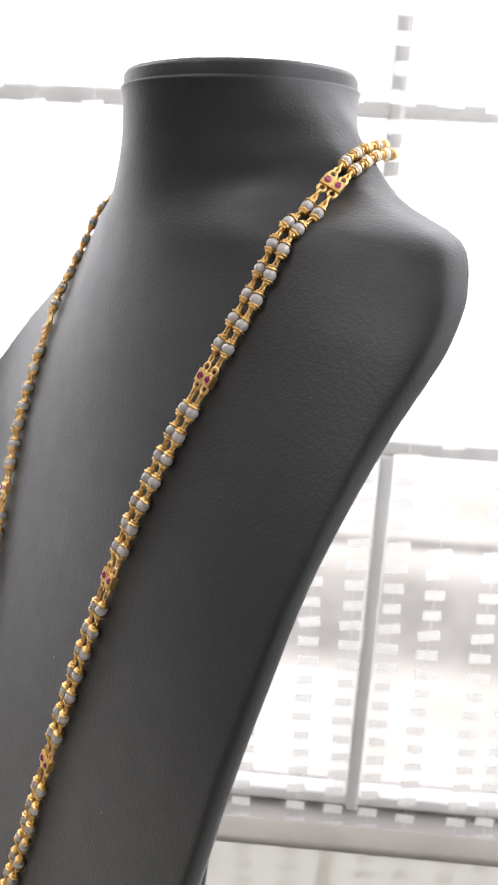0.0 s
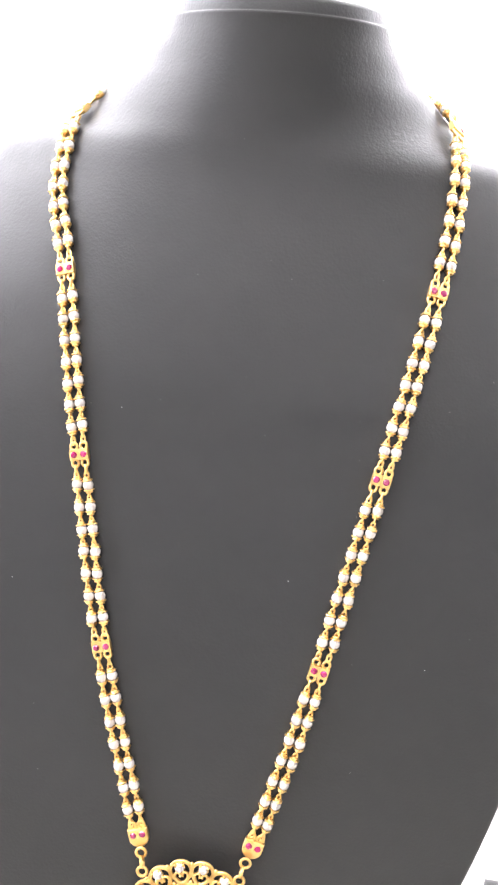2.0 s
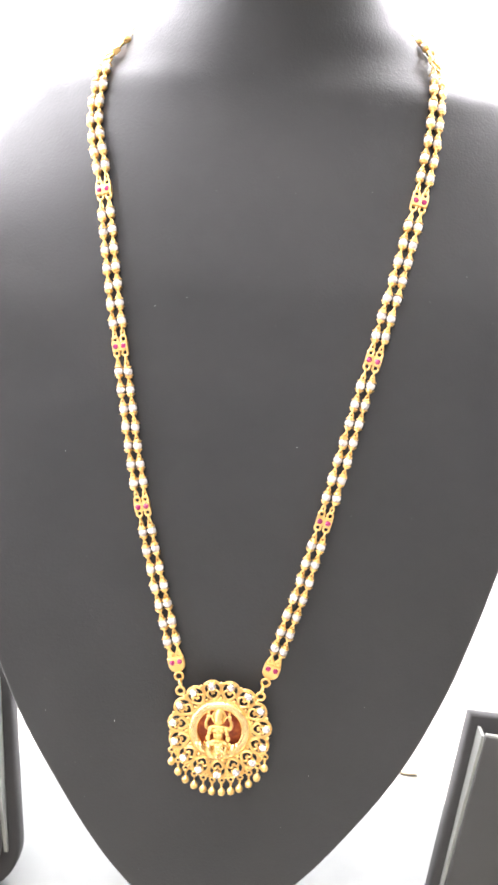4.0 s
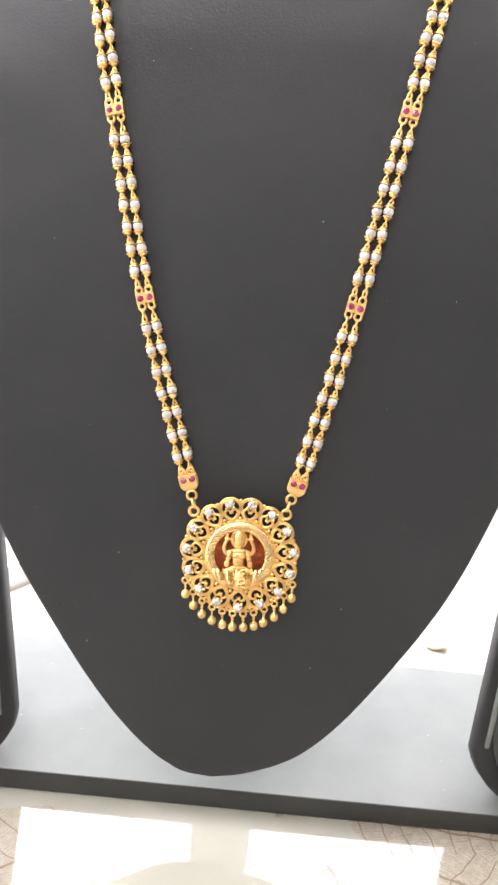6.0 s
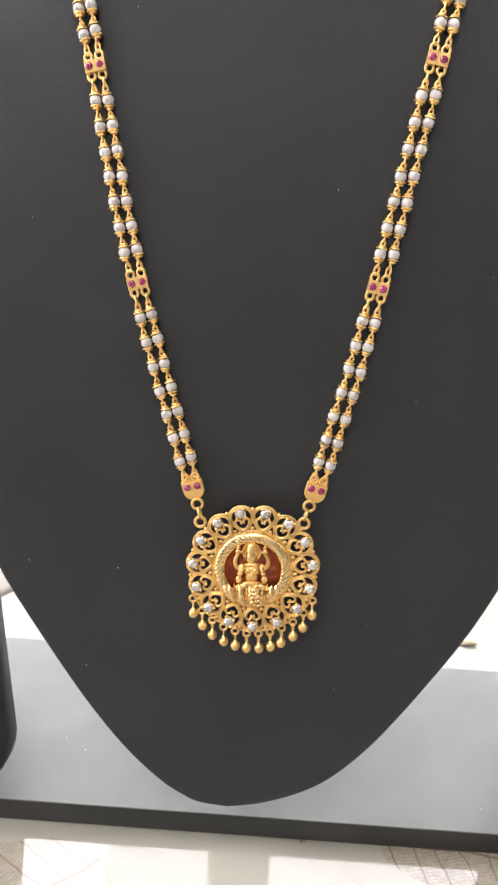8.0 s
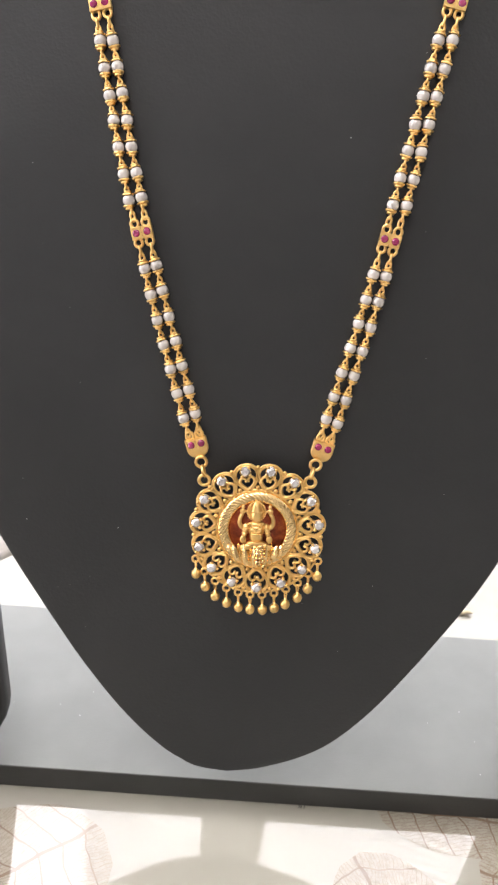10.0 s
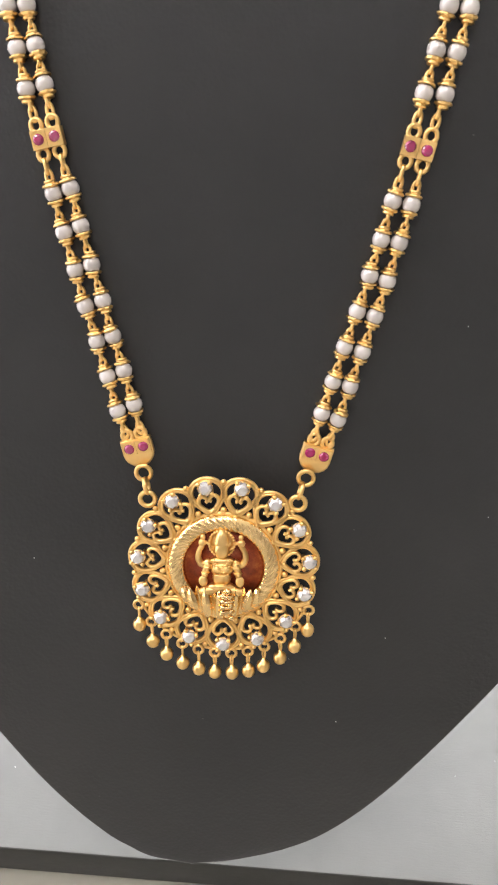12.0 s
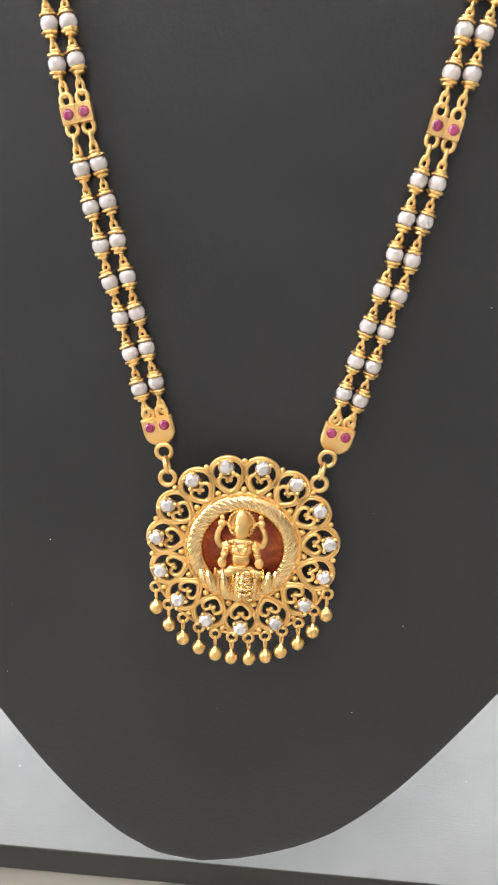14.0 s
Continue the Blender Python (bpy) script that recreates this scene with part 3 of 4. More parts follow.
NECK_R = [(0.0, 0.030), (0.26, 0.036), (0.30, 0.0395), (0.33, 0.0422), (0.35, 0.0430), (0.362, 0.0426), (0.371, 0.0410)]
THICK = 0.0064
NECK_Y = 0.1110
YAW_SHEAR = -0.086


def soft_min(a, b, k):
    h = max(k - abs(a - b), 0.0) / k
    return min(a, b) - h * h * k / 4


def faces(z, u):
    """Front and back of the plain forms: a bowed chest plate and a round neck."""
    c, w, r = table_of(FRONT, z), table_of(WIDTHS, z), table_of(NECK_R, z)
    x = u * w
    chest = c + table_of(SWEEP, z) * abs(u) ** 2.4 - (table_of(FORWARD, z) * u ** 8 if u < 0 else 0.0)
    a = r + (w - r) * (0.4 * smoothstep(0.31, 0.345, z) + 0.6 * smoothstep(0.343, 0.362, z)) if w > r else r
    bow = r * max(0.0, 1 - (x / a) ** 2) ** (0.5 + 0.25 * smoothstep(0.29, 0.33, z) * (1 - smoothstep(0.35, 0.366, z)))
    beyond = max(0.0, abs(x) - a)
    neck, rear = NECK_Y - bow + 1.2 * beyond, NECK_Y + bow - 1.2 * beyond
    join = smoothstep(0.255, 0.29, z)
    front = chest + (soft_min(chest, neck, 0.030) - chest) * join
    back = chest + THICK
    back = back + (-soft_min(-back, -rear, 0.012) - back) * join
    alone = smoothstep(0.350, 0.366, z)
    front, back = front + (min(neck, NECK_Y) - front) * alone, back + (max(rear, NECK_Y) - back) * alone
    return front, back


def shear(z):
    return YAW_SHEAR * smoothstep(0.08, 0.25, z)


def neck_shift(z):
    return table_of(OFFSETS, z)


def bust_point(x, y, z):
    h = z * STRETCH
    return PIVOT + Vector((math.cos(ROLL) * x - math.sin(ROLL) * h, y + shear(z) * x, math.sin(ROLL) * x + math.cos(ROLL) * h))


HEIGHTS = [0.00131, 0.0015, 0.0018, 0.0022, 0.0029, 0.0040, 0.0052, 0.0066] + [0.0085 + 0.0065 * i for i in range(38)] + [0.0095 + 0.0016 * i for i in range(32)] + [0.252 + 0.0025 * i for i in range(1, 48)] + [0.371]
HEIGHTS = sorted({round(z, 5) for z in HEIGHTS if z <= 0.371})
ACROSS = [math.sin(math.pi / 2 * (2 * i / 80 - 1)) for i in range(81)]


def eased_grid():
    """Front and back over heights and shares of the width, with the neck eased into the shoulders."""
    raw = np.array([[faces(z, u) for u in ACROSS] for z in HEIGHTS])
    front, back = raw[:, :, 0].copy(), raw[:, :, 1].copy()
    free = np.array([smoothstep(0.256, 0.275, z) * (1 - smoothstep(0.3685, 0.3708, z)) for z in HEIGHTS])[1:-1, None] * 0.5
    for _ in range(230):
        for grid in (front, back):
            for end in (0, -1):
                grid[1:-1, end] += ((grid[:-2, end] + grid[2:, end]) / 2 - grid[1:-1, end]) * free[:, 0] * 0.5
            mean = (grid[:-2, 1:-1] + grid[2:, 1:-1] + grid[1:-1, :-2] + grid[1:-1, 2:]) / 4
            grid[1:-1, 1:-1] += (mean - grid[1:-1, 1:-1]) * free
    return front, np.maximum(back, front + THICK * 0.45)


FACE_FRONT, FACE_BACK = eased_grid()


def bust_surface_y(wx, wz):
    """The y of the bust's front at a place in the world's x and z."""
    dx, dz = wx - PIVOT.x, wz - PIVOT.z
    x, z = math.cos(ROLL) * dx + math.sin(ROLL) * dz, (-math.sin(ROLL) * dx + math.cos(ROLL) * dz) / STRETCH
    w = max(table_of(WIDTHS, z), 1e-4)
    u = min(max((x - neck_shift(z)) / w, -0.97), 0.97)
    r = min(max(int(np.searchsorted(HEIGHTS, z)) - 1, 0), len(HEIGHTS) - 2)
    c = min(max(int(np.searchsorted(ACROSS, u)) - 1, 0), len(ACROSS) - 2)
    f = min(max((z - HEIGHTS[r]) / (HEIGHTS[r + 1] - HEIGHTS[r]), 0.0), 1.0)
    g = min(max((u - ACROSS[c]) / (ACROSS[c + 1] - ACROSS[c]), 0.0), 1.0)
    low = FACE_FRONT[r, c] * (1 - g) + FACE_FRONT[r, c + 1] * g
    high = FACE_FRONT[r + 1, c] * (1 - g) + FACE_FRONT[r + 1, c + 1] * g
    return float(low * (1 - f) + high * f) + shear(z) * x


def bust():
    bm = bmesh.new()
    heights, across = HEIGHTS, ACROSS
    rings = []
    last = len(across) - 1
    for r, z in enumerate(heights):
        ring = []
        w, alone = table_of(WIDTHS, z), smoothstep(0.350, 0.366, z)
        for k, sign in [(k, -1) for k in range(last + 1)] + [(k, 1) for k in range(last - 1, 0, -1)]:
            u = across[k]
            edge = max(0.0, 1 - abs(u) ** 220) ** 0.5
            end = 0 if k <= last / 2 else last
            rim = (FACE_FRONT[r, end] + FACE_BACK[r, end]) / 2
            face = min(FACE_FRONT[r, k], rim) if sign < 0 else max(FACE_BACK[r, k], rim)
            close = edge + (1 - edge) * alone * (0 < k < last)
            ring.append(bust_point(u * w + neck_shift(z), float(rim + (face - rim) * close), z))
        rings.append(ring)
    # the lip: a small step in, a low upright band, and a shallow domed top
    top = heights[-1]
    cx = neck_shift(top)
    for r, z in ((0.0413, top + 0.0006), (0.0404, top + 0.0009), (0.0402, top + 0.0014), (0.0402, top + 0.0042), (0.0391, top + 0.0057), (0.031, top + 0.0066), (0.015, top + 0.0072), (0.0005, top + 0.0074)):
        ring = []
        for u, sign in [(u, -1) for u in across] + [(u, 1) for u in across[::-1][1:-1]]:
            ring.append(bust_point(cx + r * u, NECK_Y + sign * r * math.sqrt(max(0, 1 - u * u)), z))
        rings.append(ring)
    loft(bm, rings, cap=True)
    # the foot: a post behind the lower end, widening into a flat rest
    lean = math.atan(0.26)
    post = pose(0.0040, 0.0150, BOARD_TOP, -math.degrees(lean) * 0.9, 0, 0)
    box(bm, 0, 0.012, 0.075, 0.028, 0.012, 0.15, 0.002, post)
    box(bm, 0.0040, 0.037, BOARD_TOP + 0.0016, 0.026, 0.022, 0.0032, 0.0012)
    box(bm, 0, 0, 0.15, 0.024, 0.006, 0.30, 0.0015, pose(0.0040, 0.0815, BOARD_TOP, -5, 0, 0))
    ob = part("necklace_bust", bm, BUST)
    return tagged(ob, "black leatherette necklace display bust with round neck", "display bust")


bust()


# ---------------------------------------------------------------- small stands beside the bust
def outline(half, height, corner, taper, kink=0.0, steps=8):
    """A plate's outline in x and z: square top corners, rounded lower corners, narrower towards the top."""
    pts = [(-half, height), (half, height)]
    # the arc of a lower corner may begin with a slight kink in the side
    arc = []
    for k in range(steps + 1):
        a = radians(kink + (90 - kink) * k / steps)
        arc.append((half - corner + corner * math.cos(a) / math.cos(radians(kink)), corner - corner * math.sin(a)))
    pts += arc + [(-x, z) for x, z in arc[::-1]]
    return [(x * (1 - taper * z / height), z) for x, z in pts]


def plate(bm, half, height, corner, taper, y0, y1, rim=0.0012, z0=0.0, kink=0.0):
    """A plate between y0 (front) and y1 with softly rounded front and back edges."""
    def ring(shrink, y):
        return [Vector((x * (half - shrink) / half, y, z0 + shrink + z * (height - 2 * shrink) / height)) for x, z in outline(half, height, corner, taper, kink)]
    rings = [ring(rim, y0), ring(rim * 0.35, y0 + rim * 0.25), ring(0.0, y0 + rim * 0.9), ring(0.0, y1 - 0.0008), ring(0.0008, y1)]
    loft(bm, rings, cap=True)


def earring_stand(x, half, corner, taper, height, turn, lean_back, border, kink, lean, label):
    """A leaning plate with a thick padded panel before it that leaves a slot at the top."""
    thing = new("jewelry_stand")
    tagged(thing, label, "jewelry stand", group="small stands beside the bust")
    bm = bmesh.new()
    plate(bm, half, height, corner, taper, 0.0, 0.009, 0.0016, 0.0, kink)
    part("back_plate", bm, STAND, thing)
    # the panel leans away from the plate towards its top, between two pale cheeks
    inner, top, low = half - border, height - 0.0112, 0.0080
    bm = bmesh.new()
    plate(bm, inner, top - low * 0.4, corner * 0.75, taper, -0.0030, -0.0004, 0.0009, low)
    for v in bm.verts:
        v.co.y -= lean * max(0.0, v.co.z - low)
    part("front_panel", bm, PANEL, thing, "dark padded front panel")
    for side in (1, -1):
        bm = bmesh.new()
        rings = []
        for dx in (-0.0007, 0.0007):
            ring = []
            for y, z in ((0.0, low + corner * 0.5), (-0.0004 - lean * corner * 0.4, low + corner * 0.5), (-0.0022 - lean * (top - low), top + 0.0005), (-0.0020 - lean * (top - low), top + 0.0045), (0.0, height - 0.0050)):
                ring.append(Vector((side * (inner + 0.0008) * (1 - taper * (z - low) / (top - low * 0.4)) + dx, y, z)))
            rings.append(ring)
        loft(bm, rings, cap=True)
        part("side_cheek", bm, CHEEK, thing, "satin side strip, painted pale for window light", smooth=False)
    bm = bmesh.new()
    box(bm, 0, -0.0018 - lean * (top - low), top + low * 0.62, inner * (1 - taper) * 2 - 0.001, 0.0026, 0.0012, 0.0003)
    part("panel_edge", bm, CHEEK, thing, "top edge of the panel, painted pale as lit")
    bm = bmesh.new()
    box(bm, 0, 0.040, 0.040, 0.03, 0.004, 0.098, 0.001, pose(0, 0, 0, 32, 0, 0))
    part("rear_strut", bm, STAND, thing)
    thing.matrix_local = pose(x, BOARD_FRONT + 0.0012, BOARD_TOP, -lean_back, 0, turn)
    return thing


earring_stand(-0.1212, 0.0412, 0.0263, 0.40, 0.1044, 1, 20, 0.0080, 8, 0.155, "black leatherette jewelry stand with rounded lower corners")
earring_stand(0.1412, 0.0424, 0.0350, 0.31, 0.1068, -1, 23, 0.0066, 20, 0.085, "black leatherette jewelry stand with a padded front panel")

# ---------------------------------------------------------------- the necklace
SIDE_A = [(-0.0201, 0.0070, 0.1391), (-0.0404, 0.0216, 0.2000), (-0.0562, 0.0416, 0.2597), (-0.0703, 0.0648, 0.3167), (-0.0787, 0.0828, 0.3418),
          (-0.0788, 0.0918, 0.3589), (-0.0772, 0.0995, 0.3673), (-0.0717, 0.1088, 0.3752), (-0.0675, 0.1240, 0.3815), (-0.0485, 0.1440, 0.3805), (-0.0121, 0.1540, 0.3805)]
SIDE_B = [(0.0190, 0.0067, 0.1411), (0.0228, 0.0106, 0.1575), (0.0279, 0.0146, 0.1799), (0.0324, 0.0190, 0.2042), (0.0435, 0.0346, 0.2675),
          (0.0542, 0.0585, 0.3260), (0.0574, 0.0755, 0.3550), (0.0562, 0.0965, 0.3780), (0.0477, 0.1175, 0.3867), (0.0348, 0.1365, 0.3877), (-0.0121, 0.1580, 0.3856)]
SPACERS = {id(SIDE_A): (0, 1, 2, 3), id(SIDE_B): (0, 3, 4, 5)}
PEARL_R, CHAIN_GAP = 0.00180, 0.00190


def spline(points, steps=24):
    pts = [Vector(p) for p in points]
    pts = [2 * pts[0] - pts[1]] + pts + [2 * pts[-1] - pts[-2]]
    out = []
    for i in range(1, len(pts) - 2):
        p0, p1, p2, p3 = pts[i - 1:i + 3]
        for k in range(steps):
            t = k / steps
            out.append(0.5 * (2 * p1 + (p2 - p0) * t + (2 * p0 - 5 * p1 + 4 * p2 - p3) * t * t + (3 * p1 - p0 - 3 * p2 + p3) * t ** 3))
    out.append(pts[-2])
    return out


class Strand:
    """The middle line of a double strand, read by its length from the lower end."""

    def __init__(self, points):
        self.pts = spline(points)
        for p in self.pts:
            if p.y < 0.116:
                rest = bust_surface_y(p.x, p.z) - PEARL_R - 0.0001
                free = smoothstep(0.312, 0.338, p.z)
                p.y = min(rest + (p.y - rest) * free, rest + 0.03 * smoothstep(0.372, 0.384, p.z))
        self.far = [0.0]
        for a, b in zip(self.pts, self.pts[1:]):
            self.far.append(self.far[-1] + (b - a).length)
        self.knots = [self.far[i * 24] for i in SPACERS[id(points)]]

    def at(self, s, chain):
        """Pose at length s of one of the two chains: z up along the strand, y into the bust."""
        i = 0
        while i < len(self.far) - 2 and self.far[i + 1] < s:
            i += 1
        k = (s - self.far[i]) / max(self.far[i + 1] - self.far[i], 1e-9)
        p = self.pts[i].lerp(self.pts[i + 1], k)
        t = (self.pts[min(i + 2, len(self.pts) - 1)] - self.pts[max(i - 1, 0)]).normalized()
        e = 0.002
        y = bust_surface_y(p.x, p.z)
        inward = -Vector(((bust_surface_y(p.x + e, p.z) - y) / e, -1, (bust_surface_y(p.x, p.z + e) - y) / e)).normalized()
        over = (Vector((-0.0115 + 0.45 * (p.x + 0.0115), NECK_Y, p.z - 0.045)) - p).normalized()
        blend = smoothstep(0.355, 0.378, p.z)
        inward = (inward * (1 - blend) + over * blend).normalized()
        inward = (inward - t * inward.dot(t)).normalized()
        x = inward.cross(t).normalized()
        p = p + x * chain
        return Matrix(((x.x, inward.x, t.x, p.x), (x.y, inward.y, t.y, p.y), (x.z, inward.z, t.z, p.z), (0, 0, 0, 1)))


def bead_meshes():
    bm = bmesh.new()
    bmesh.ops.create_uvsphere(bm, u_segments=16, v_segments=10, radius=PEARL_R)
    bmesh.ops.scale(bm, vec=(1.02, 1.02, 1.06), verts=bm.verts)
    pearl = mesh_of("pearl", bm, PEARL)
    bm = bmesh.new()
    # a cap with a small upper disc, a groove and a scalloped flange on the pearl
    steps = 32
    rings = []
    for r, z, flute in ((0.00045, 0.00112, 0), (0.00095, 0.00110, 0), (0.00116, 0.00098, 0), (0.00124, 0.00080, 0), (0.00116, 0.00062, 0), (0.00110, 0.00050, 0), (0.00114, 0.00042, 0),
                        (0.00146, 0.00032, 0.04), (0.00166, 0.00014, 0.08), (0.00170, -0.00008, 0.09), (0.00160, -0.00028, 0.07), (0.00136, -0.00010, 0)):
        ring = []
        for i in range(steps):
            a = 2 * math.pi * i / steps
            rr = r * (1 + flute * math.cos(8 * a))
            ring.append(Vector((rr * math.cos(a), rr * math.sin(a), z)))
        rings.append(ring)
    loft(bm, rings, cap=False)
    cup = mesh_of("bead_cap", bm, GOLD)
    bm = bmesh.new()
    ring_wire(bm, (0, 0, -0.00078), 0.00058, 0.00037, "xz", 14, 7, 1.75)
    ring_wire(bm, (0, 0, 0.00078), 0.00058, 0.00037, "yz", 14, 7, 1.75)
    link = mesh_of("wire_link", bm, GOLD)
    return pearl, cup, link


PEARL_MESH, CUP_MESH, LINK_MESH = bead_meshes()


def gem_mesh(name, radius, height, mat, sides=8):
    """A round brilliant: small table, star and kite facets, girdle."""
    bm = bmesh.new()
    rings = [[Vector((r * math.cos(2 * math.pi * (i + o) / sides), -z, r * math.sin(2 * math.pi * (i + o) / sides))) for i in range(sides)]
             for r, z, o in ((radius * 0.99, -height * 0.5, 0.0), (radius, 0.0, 0.0), (radius * 0.86, height * 0.50, 0.5), (radius * 0.58, height * 0.92, 0.0), (radius * 0.42, height, 0.5))]
    verts = [[bm.verts.new(p) for p in ring] for ring in rings]
    for a, b, turn in ((0, 1, 0), (1, 2, 1), (2, 3, -1), (3, 4, 1)):
        for i in range(sides):
            k = (i + 1) % sides
            if turn == 0:
                bm.faces.new((verts[a][i], verts[a][k], verts[b][k], verts[b][i]))
            elif turn == 1:
                bm.faces.new((verts[a][i], verts[a][k], verts[b][i]))
                bm.faces.new((verts[a][k], verts[b][k], verts[b][i]))
            else:
                bm.faces.new((verts[a][i], verts[b][k], verts[b][i]))
                bm.faces.new((verts[a][i], verts[a][k], verts[b][k]))
    bm.faces.new(verts[-1])
    bm.faces.new(verts[0][::-1])
    bmesh.ops.recalc_face_normals(bm, faces=bm.faces[:])
    return mesh_of(name, bm, mat, smooth=False)


RUBY_MESH = gem_mesh("red_stone", 0.00124, 0.00062, RUBY, 9)
GEM_MESH = gem_mesh("crystal", 0.00172, 0.0012, CRYSTAL, 10)


def bezel(bm, centre, radius, depth=0.0005):
    x, y, z = centre
    lathe(bm, [(radius * 1.22, 0.0), (radius * 1.2, depth), (radius * 1.08, depth * 1.1), (radius * 1.0, depth * 0.7), (radius * 0.98, 0.0)], 14,
          Matrix.Translation((x, y, z)) @ pose(0, 0, 0, 90, 0, 0))


def spacer_meshes():
    """The bar between two lengths of pearls, and the shield at the lower end."""
    bm = bmesh.new()
    box(bm, 0, 0.0001, 0, 0.0060, 0.0018, 0.0034, 0.0002)
    for x in (-0.00160, 0.00160):
        box(bm, x, 0, 0, 0.00320, 0.0022, 0.0038, 0.0002)
        bezel(bm, (x, -0.0010, 0), 0.00108, 0.00022)
    bar = mesh_of("bar", bm, GOLD_SATIN, False)
    bm = bmesh.new()
    ring_wire(bm, (0, 0, 0), 0.00112, 0.00050, "xz", 16, 7, 1.15)
    loop = mesh_of("loop", bm, GOLD)
    bm = bmesh.new()
    # square upper half with a half-round lower end
    pts = [(-0.0034, 0.0022), (0.0034, 0.0022), (0.0034, -0.0012)]
    pts += [(0.0034 * math.cos(radians(a)), -0.0012 - 0.0030 * math.sin(radians(a))) for a in range(20, 180, 20)] + [(-0.0034, -0.0012)]
    loft(bm, [[Vector((x * k, y, -0.0004 + (z + 0.0004) * k)) for x, z in pts] for y, k in ((0.0009, 0.95), (0.0007, 1.0), (-0.0008, 1.0), (-0.0012, 0.9))], cap=True)
    for x in (-0.0016, 0.0016):
        box(bm, x, -0.0008, 0.0004, 0.0031, 0.0013, 0.0032, 0.0003)
        bezel(bm, (x, -0.0014, 0.0004), 0.00108, 0.00020)
    shield = mesh_of("bar", bm, GOLD_SATIN, False)
    return bar, loop, shield


BAR_MESH, LOOP_MESH, SHIELD_MESH = spacer_meshes()


def necklace():
    thing = new("necklace")
    tagged(thing, "double-strand white pearl and gold necklace hung on the bust", "necklace")
    for points in (SIDE_A, SIDE_B):
        strand = Strand(points)
        stops = list(strand.knots)
        length = sum(b - a for a, b in zip(stops, stops[1:])) / 3
        while stops[-1] + length < strand.far[-1] + 0.012:
            stops.append(stops[-1] + length)
        for n, s in enumerate(stops):
            here = strand.at(s, 0.0)
            bar = part("spacer", SHIELD_MESH if n == 0 else BAR_MESH, None, thing, at=here)
            for x in (-0.0017, 0.0017) if n else (-0.0015, 0.0015):
                part("red_stone", RUBY_MESH, None, bar, at=Matrix.Translation((x * (1 if n else 1.05), -0.00100 if n else -0.00138, 0 if n else 0.0004)))
                for z in (0.0028, -0.0028) if n else (0.0031,):
                    part("loop", LOOP_MESH, None, bar, at=Matrix.Translation((x, 0, z)))
        for a, b in zip(stops, stops[1:]):
            first = 1.18 if a == stops[0] else 1.34
            step = (b - a) / (first + 6 + 1.34)
            for chain in (-CHAIN_GAP, CHAIN_GAP):
                slip = random.uniform(-0.05, 0.05) * step
                for k in range(7):
                    s = a + step * (first + k) + slip + random.uniform(-0.03, 0.03) * step
                    m = strand.at(s, chain * (1 + random.uniform(-0.05, 0.05))) @ pose(0, 0, 0, random.uniform(-7, 7), random.uniform(-9, 9), random.uniform(0, 360))
                    pearl = part("pearl", PEARL_MESH, None, thing, at=m)
                    part("bead_cap", CUP_MESH, None, pearl, at=Matrix.Translation((0, 0, 0.00166)))
                    part("bead_cap", CUP_MESH, None, pearl, at=Matrix.Translation((0, 0, -0.00166)) @ pose(0, 0, 0, 180, 0, 0))
                    if k < 6:
                        part("wire_link", LINK_MESH, None, thing, at=strand.at(s + step / 2, chain))
                for s in (a + step * (first - 0.52), b - step * 0.80):
                    part("wire_link", LINK_MESH, None, thing, at=strand.at(s + slip * 0.5, chain * 0.92) @ Matrix.Diagonal((1.1, 1.1, 1.35, 1)))
        # two rings that carry the pendant
        low = strand.at(0.0, 0.0)
        for z, plane in ((-0.0058, "xz"), (-0.0088, "yz")):
            bm = bmesh.new()
            ring_wire(bm, (0, 0, 0), 0.00165, 0.00052, plane, 18, 7)
            down = (PENDANT @ Vector((0.0158 * (1 if points is SIDE_B else -1), 0.0, 0.0068)) - low.translation).normalized()
            part("jump_ring", bm, GOLD, thing, at=Matrix.Translation(low.translation + down * (-z)) @ low.to_3x3().to_4x4())
    return thing


# ---------------------------------------------------------------- the pendant
# its own frame: x along the two upper stones, z up the bust's face, y into the bust
FACE = 13.1
PENDANT = Matrix.Translation((-0.0002, -0.0022, 0.1257)) @ pose(0, 0, 0, 0, -3.7, -0.5) @ pose(0, 0, 0, -FACE, 0, 0) @ Matrix.Scale(1.015, 4)
HUB = Vector((0.0003, 0, -0.0091))


def twin_wire(bm, points, gap, wire, closed=False):
    """Two wires side by side along a line in the pendant's plane, as a grooved band."""
    pts = [Vector(p) for p in points]
    n = len(pts)
    for sgn in (1, -1):
        line = []
        for i, p in enumerate(pts):
            t = (pts[(i + 1) % n] - pts[i - 1]) if closed else (pts[min(i + 1, n - 1)] - pts[max(i - 1, 0)])
            t.normalize()
            line.append(p + sgn * gap * Vector((t.z, 0, -t.x)))
        tube(bm, line, wire, 6, closed=closed, flat=1.5)


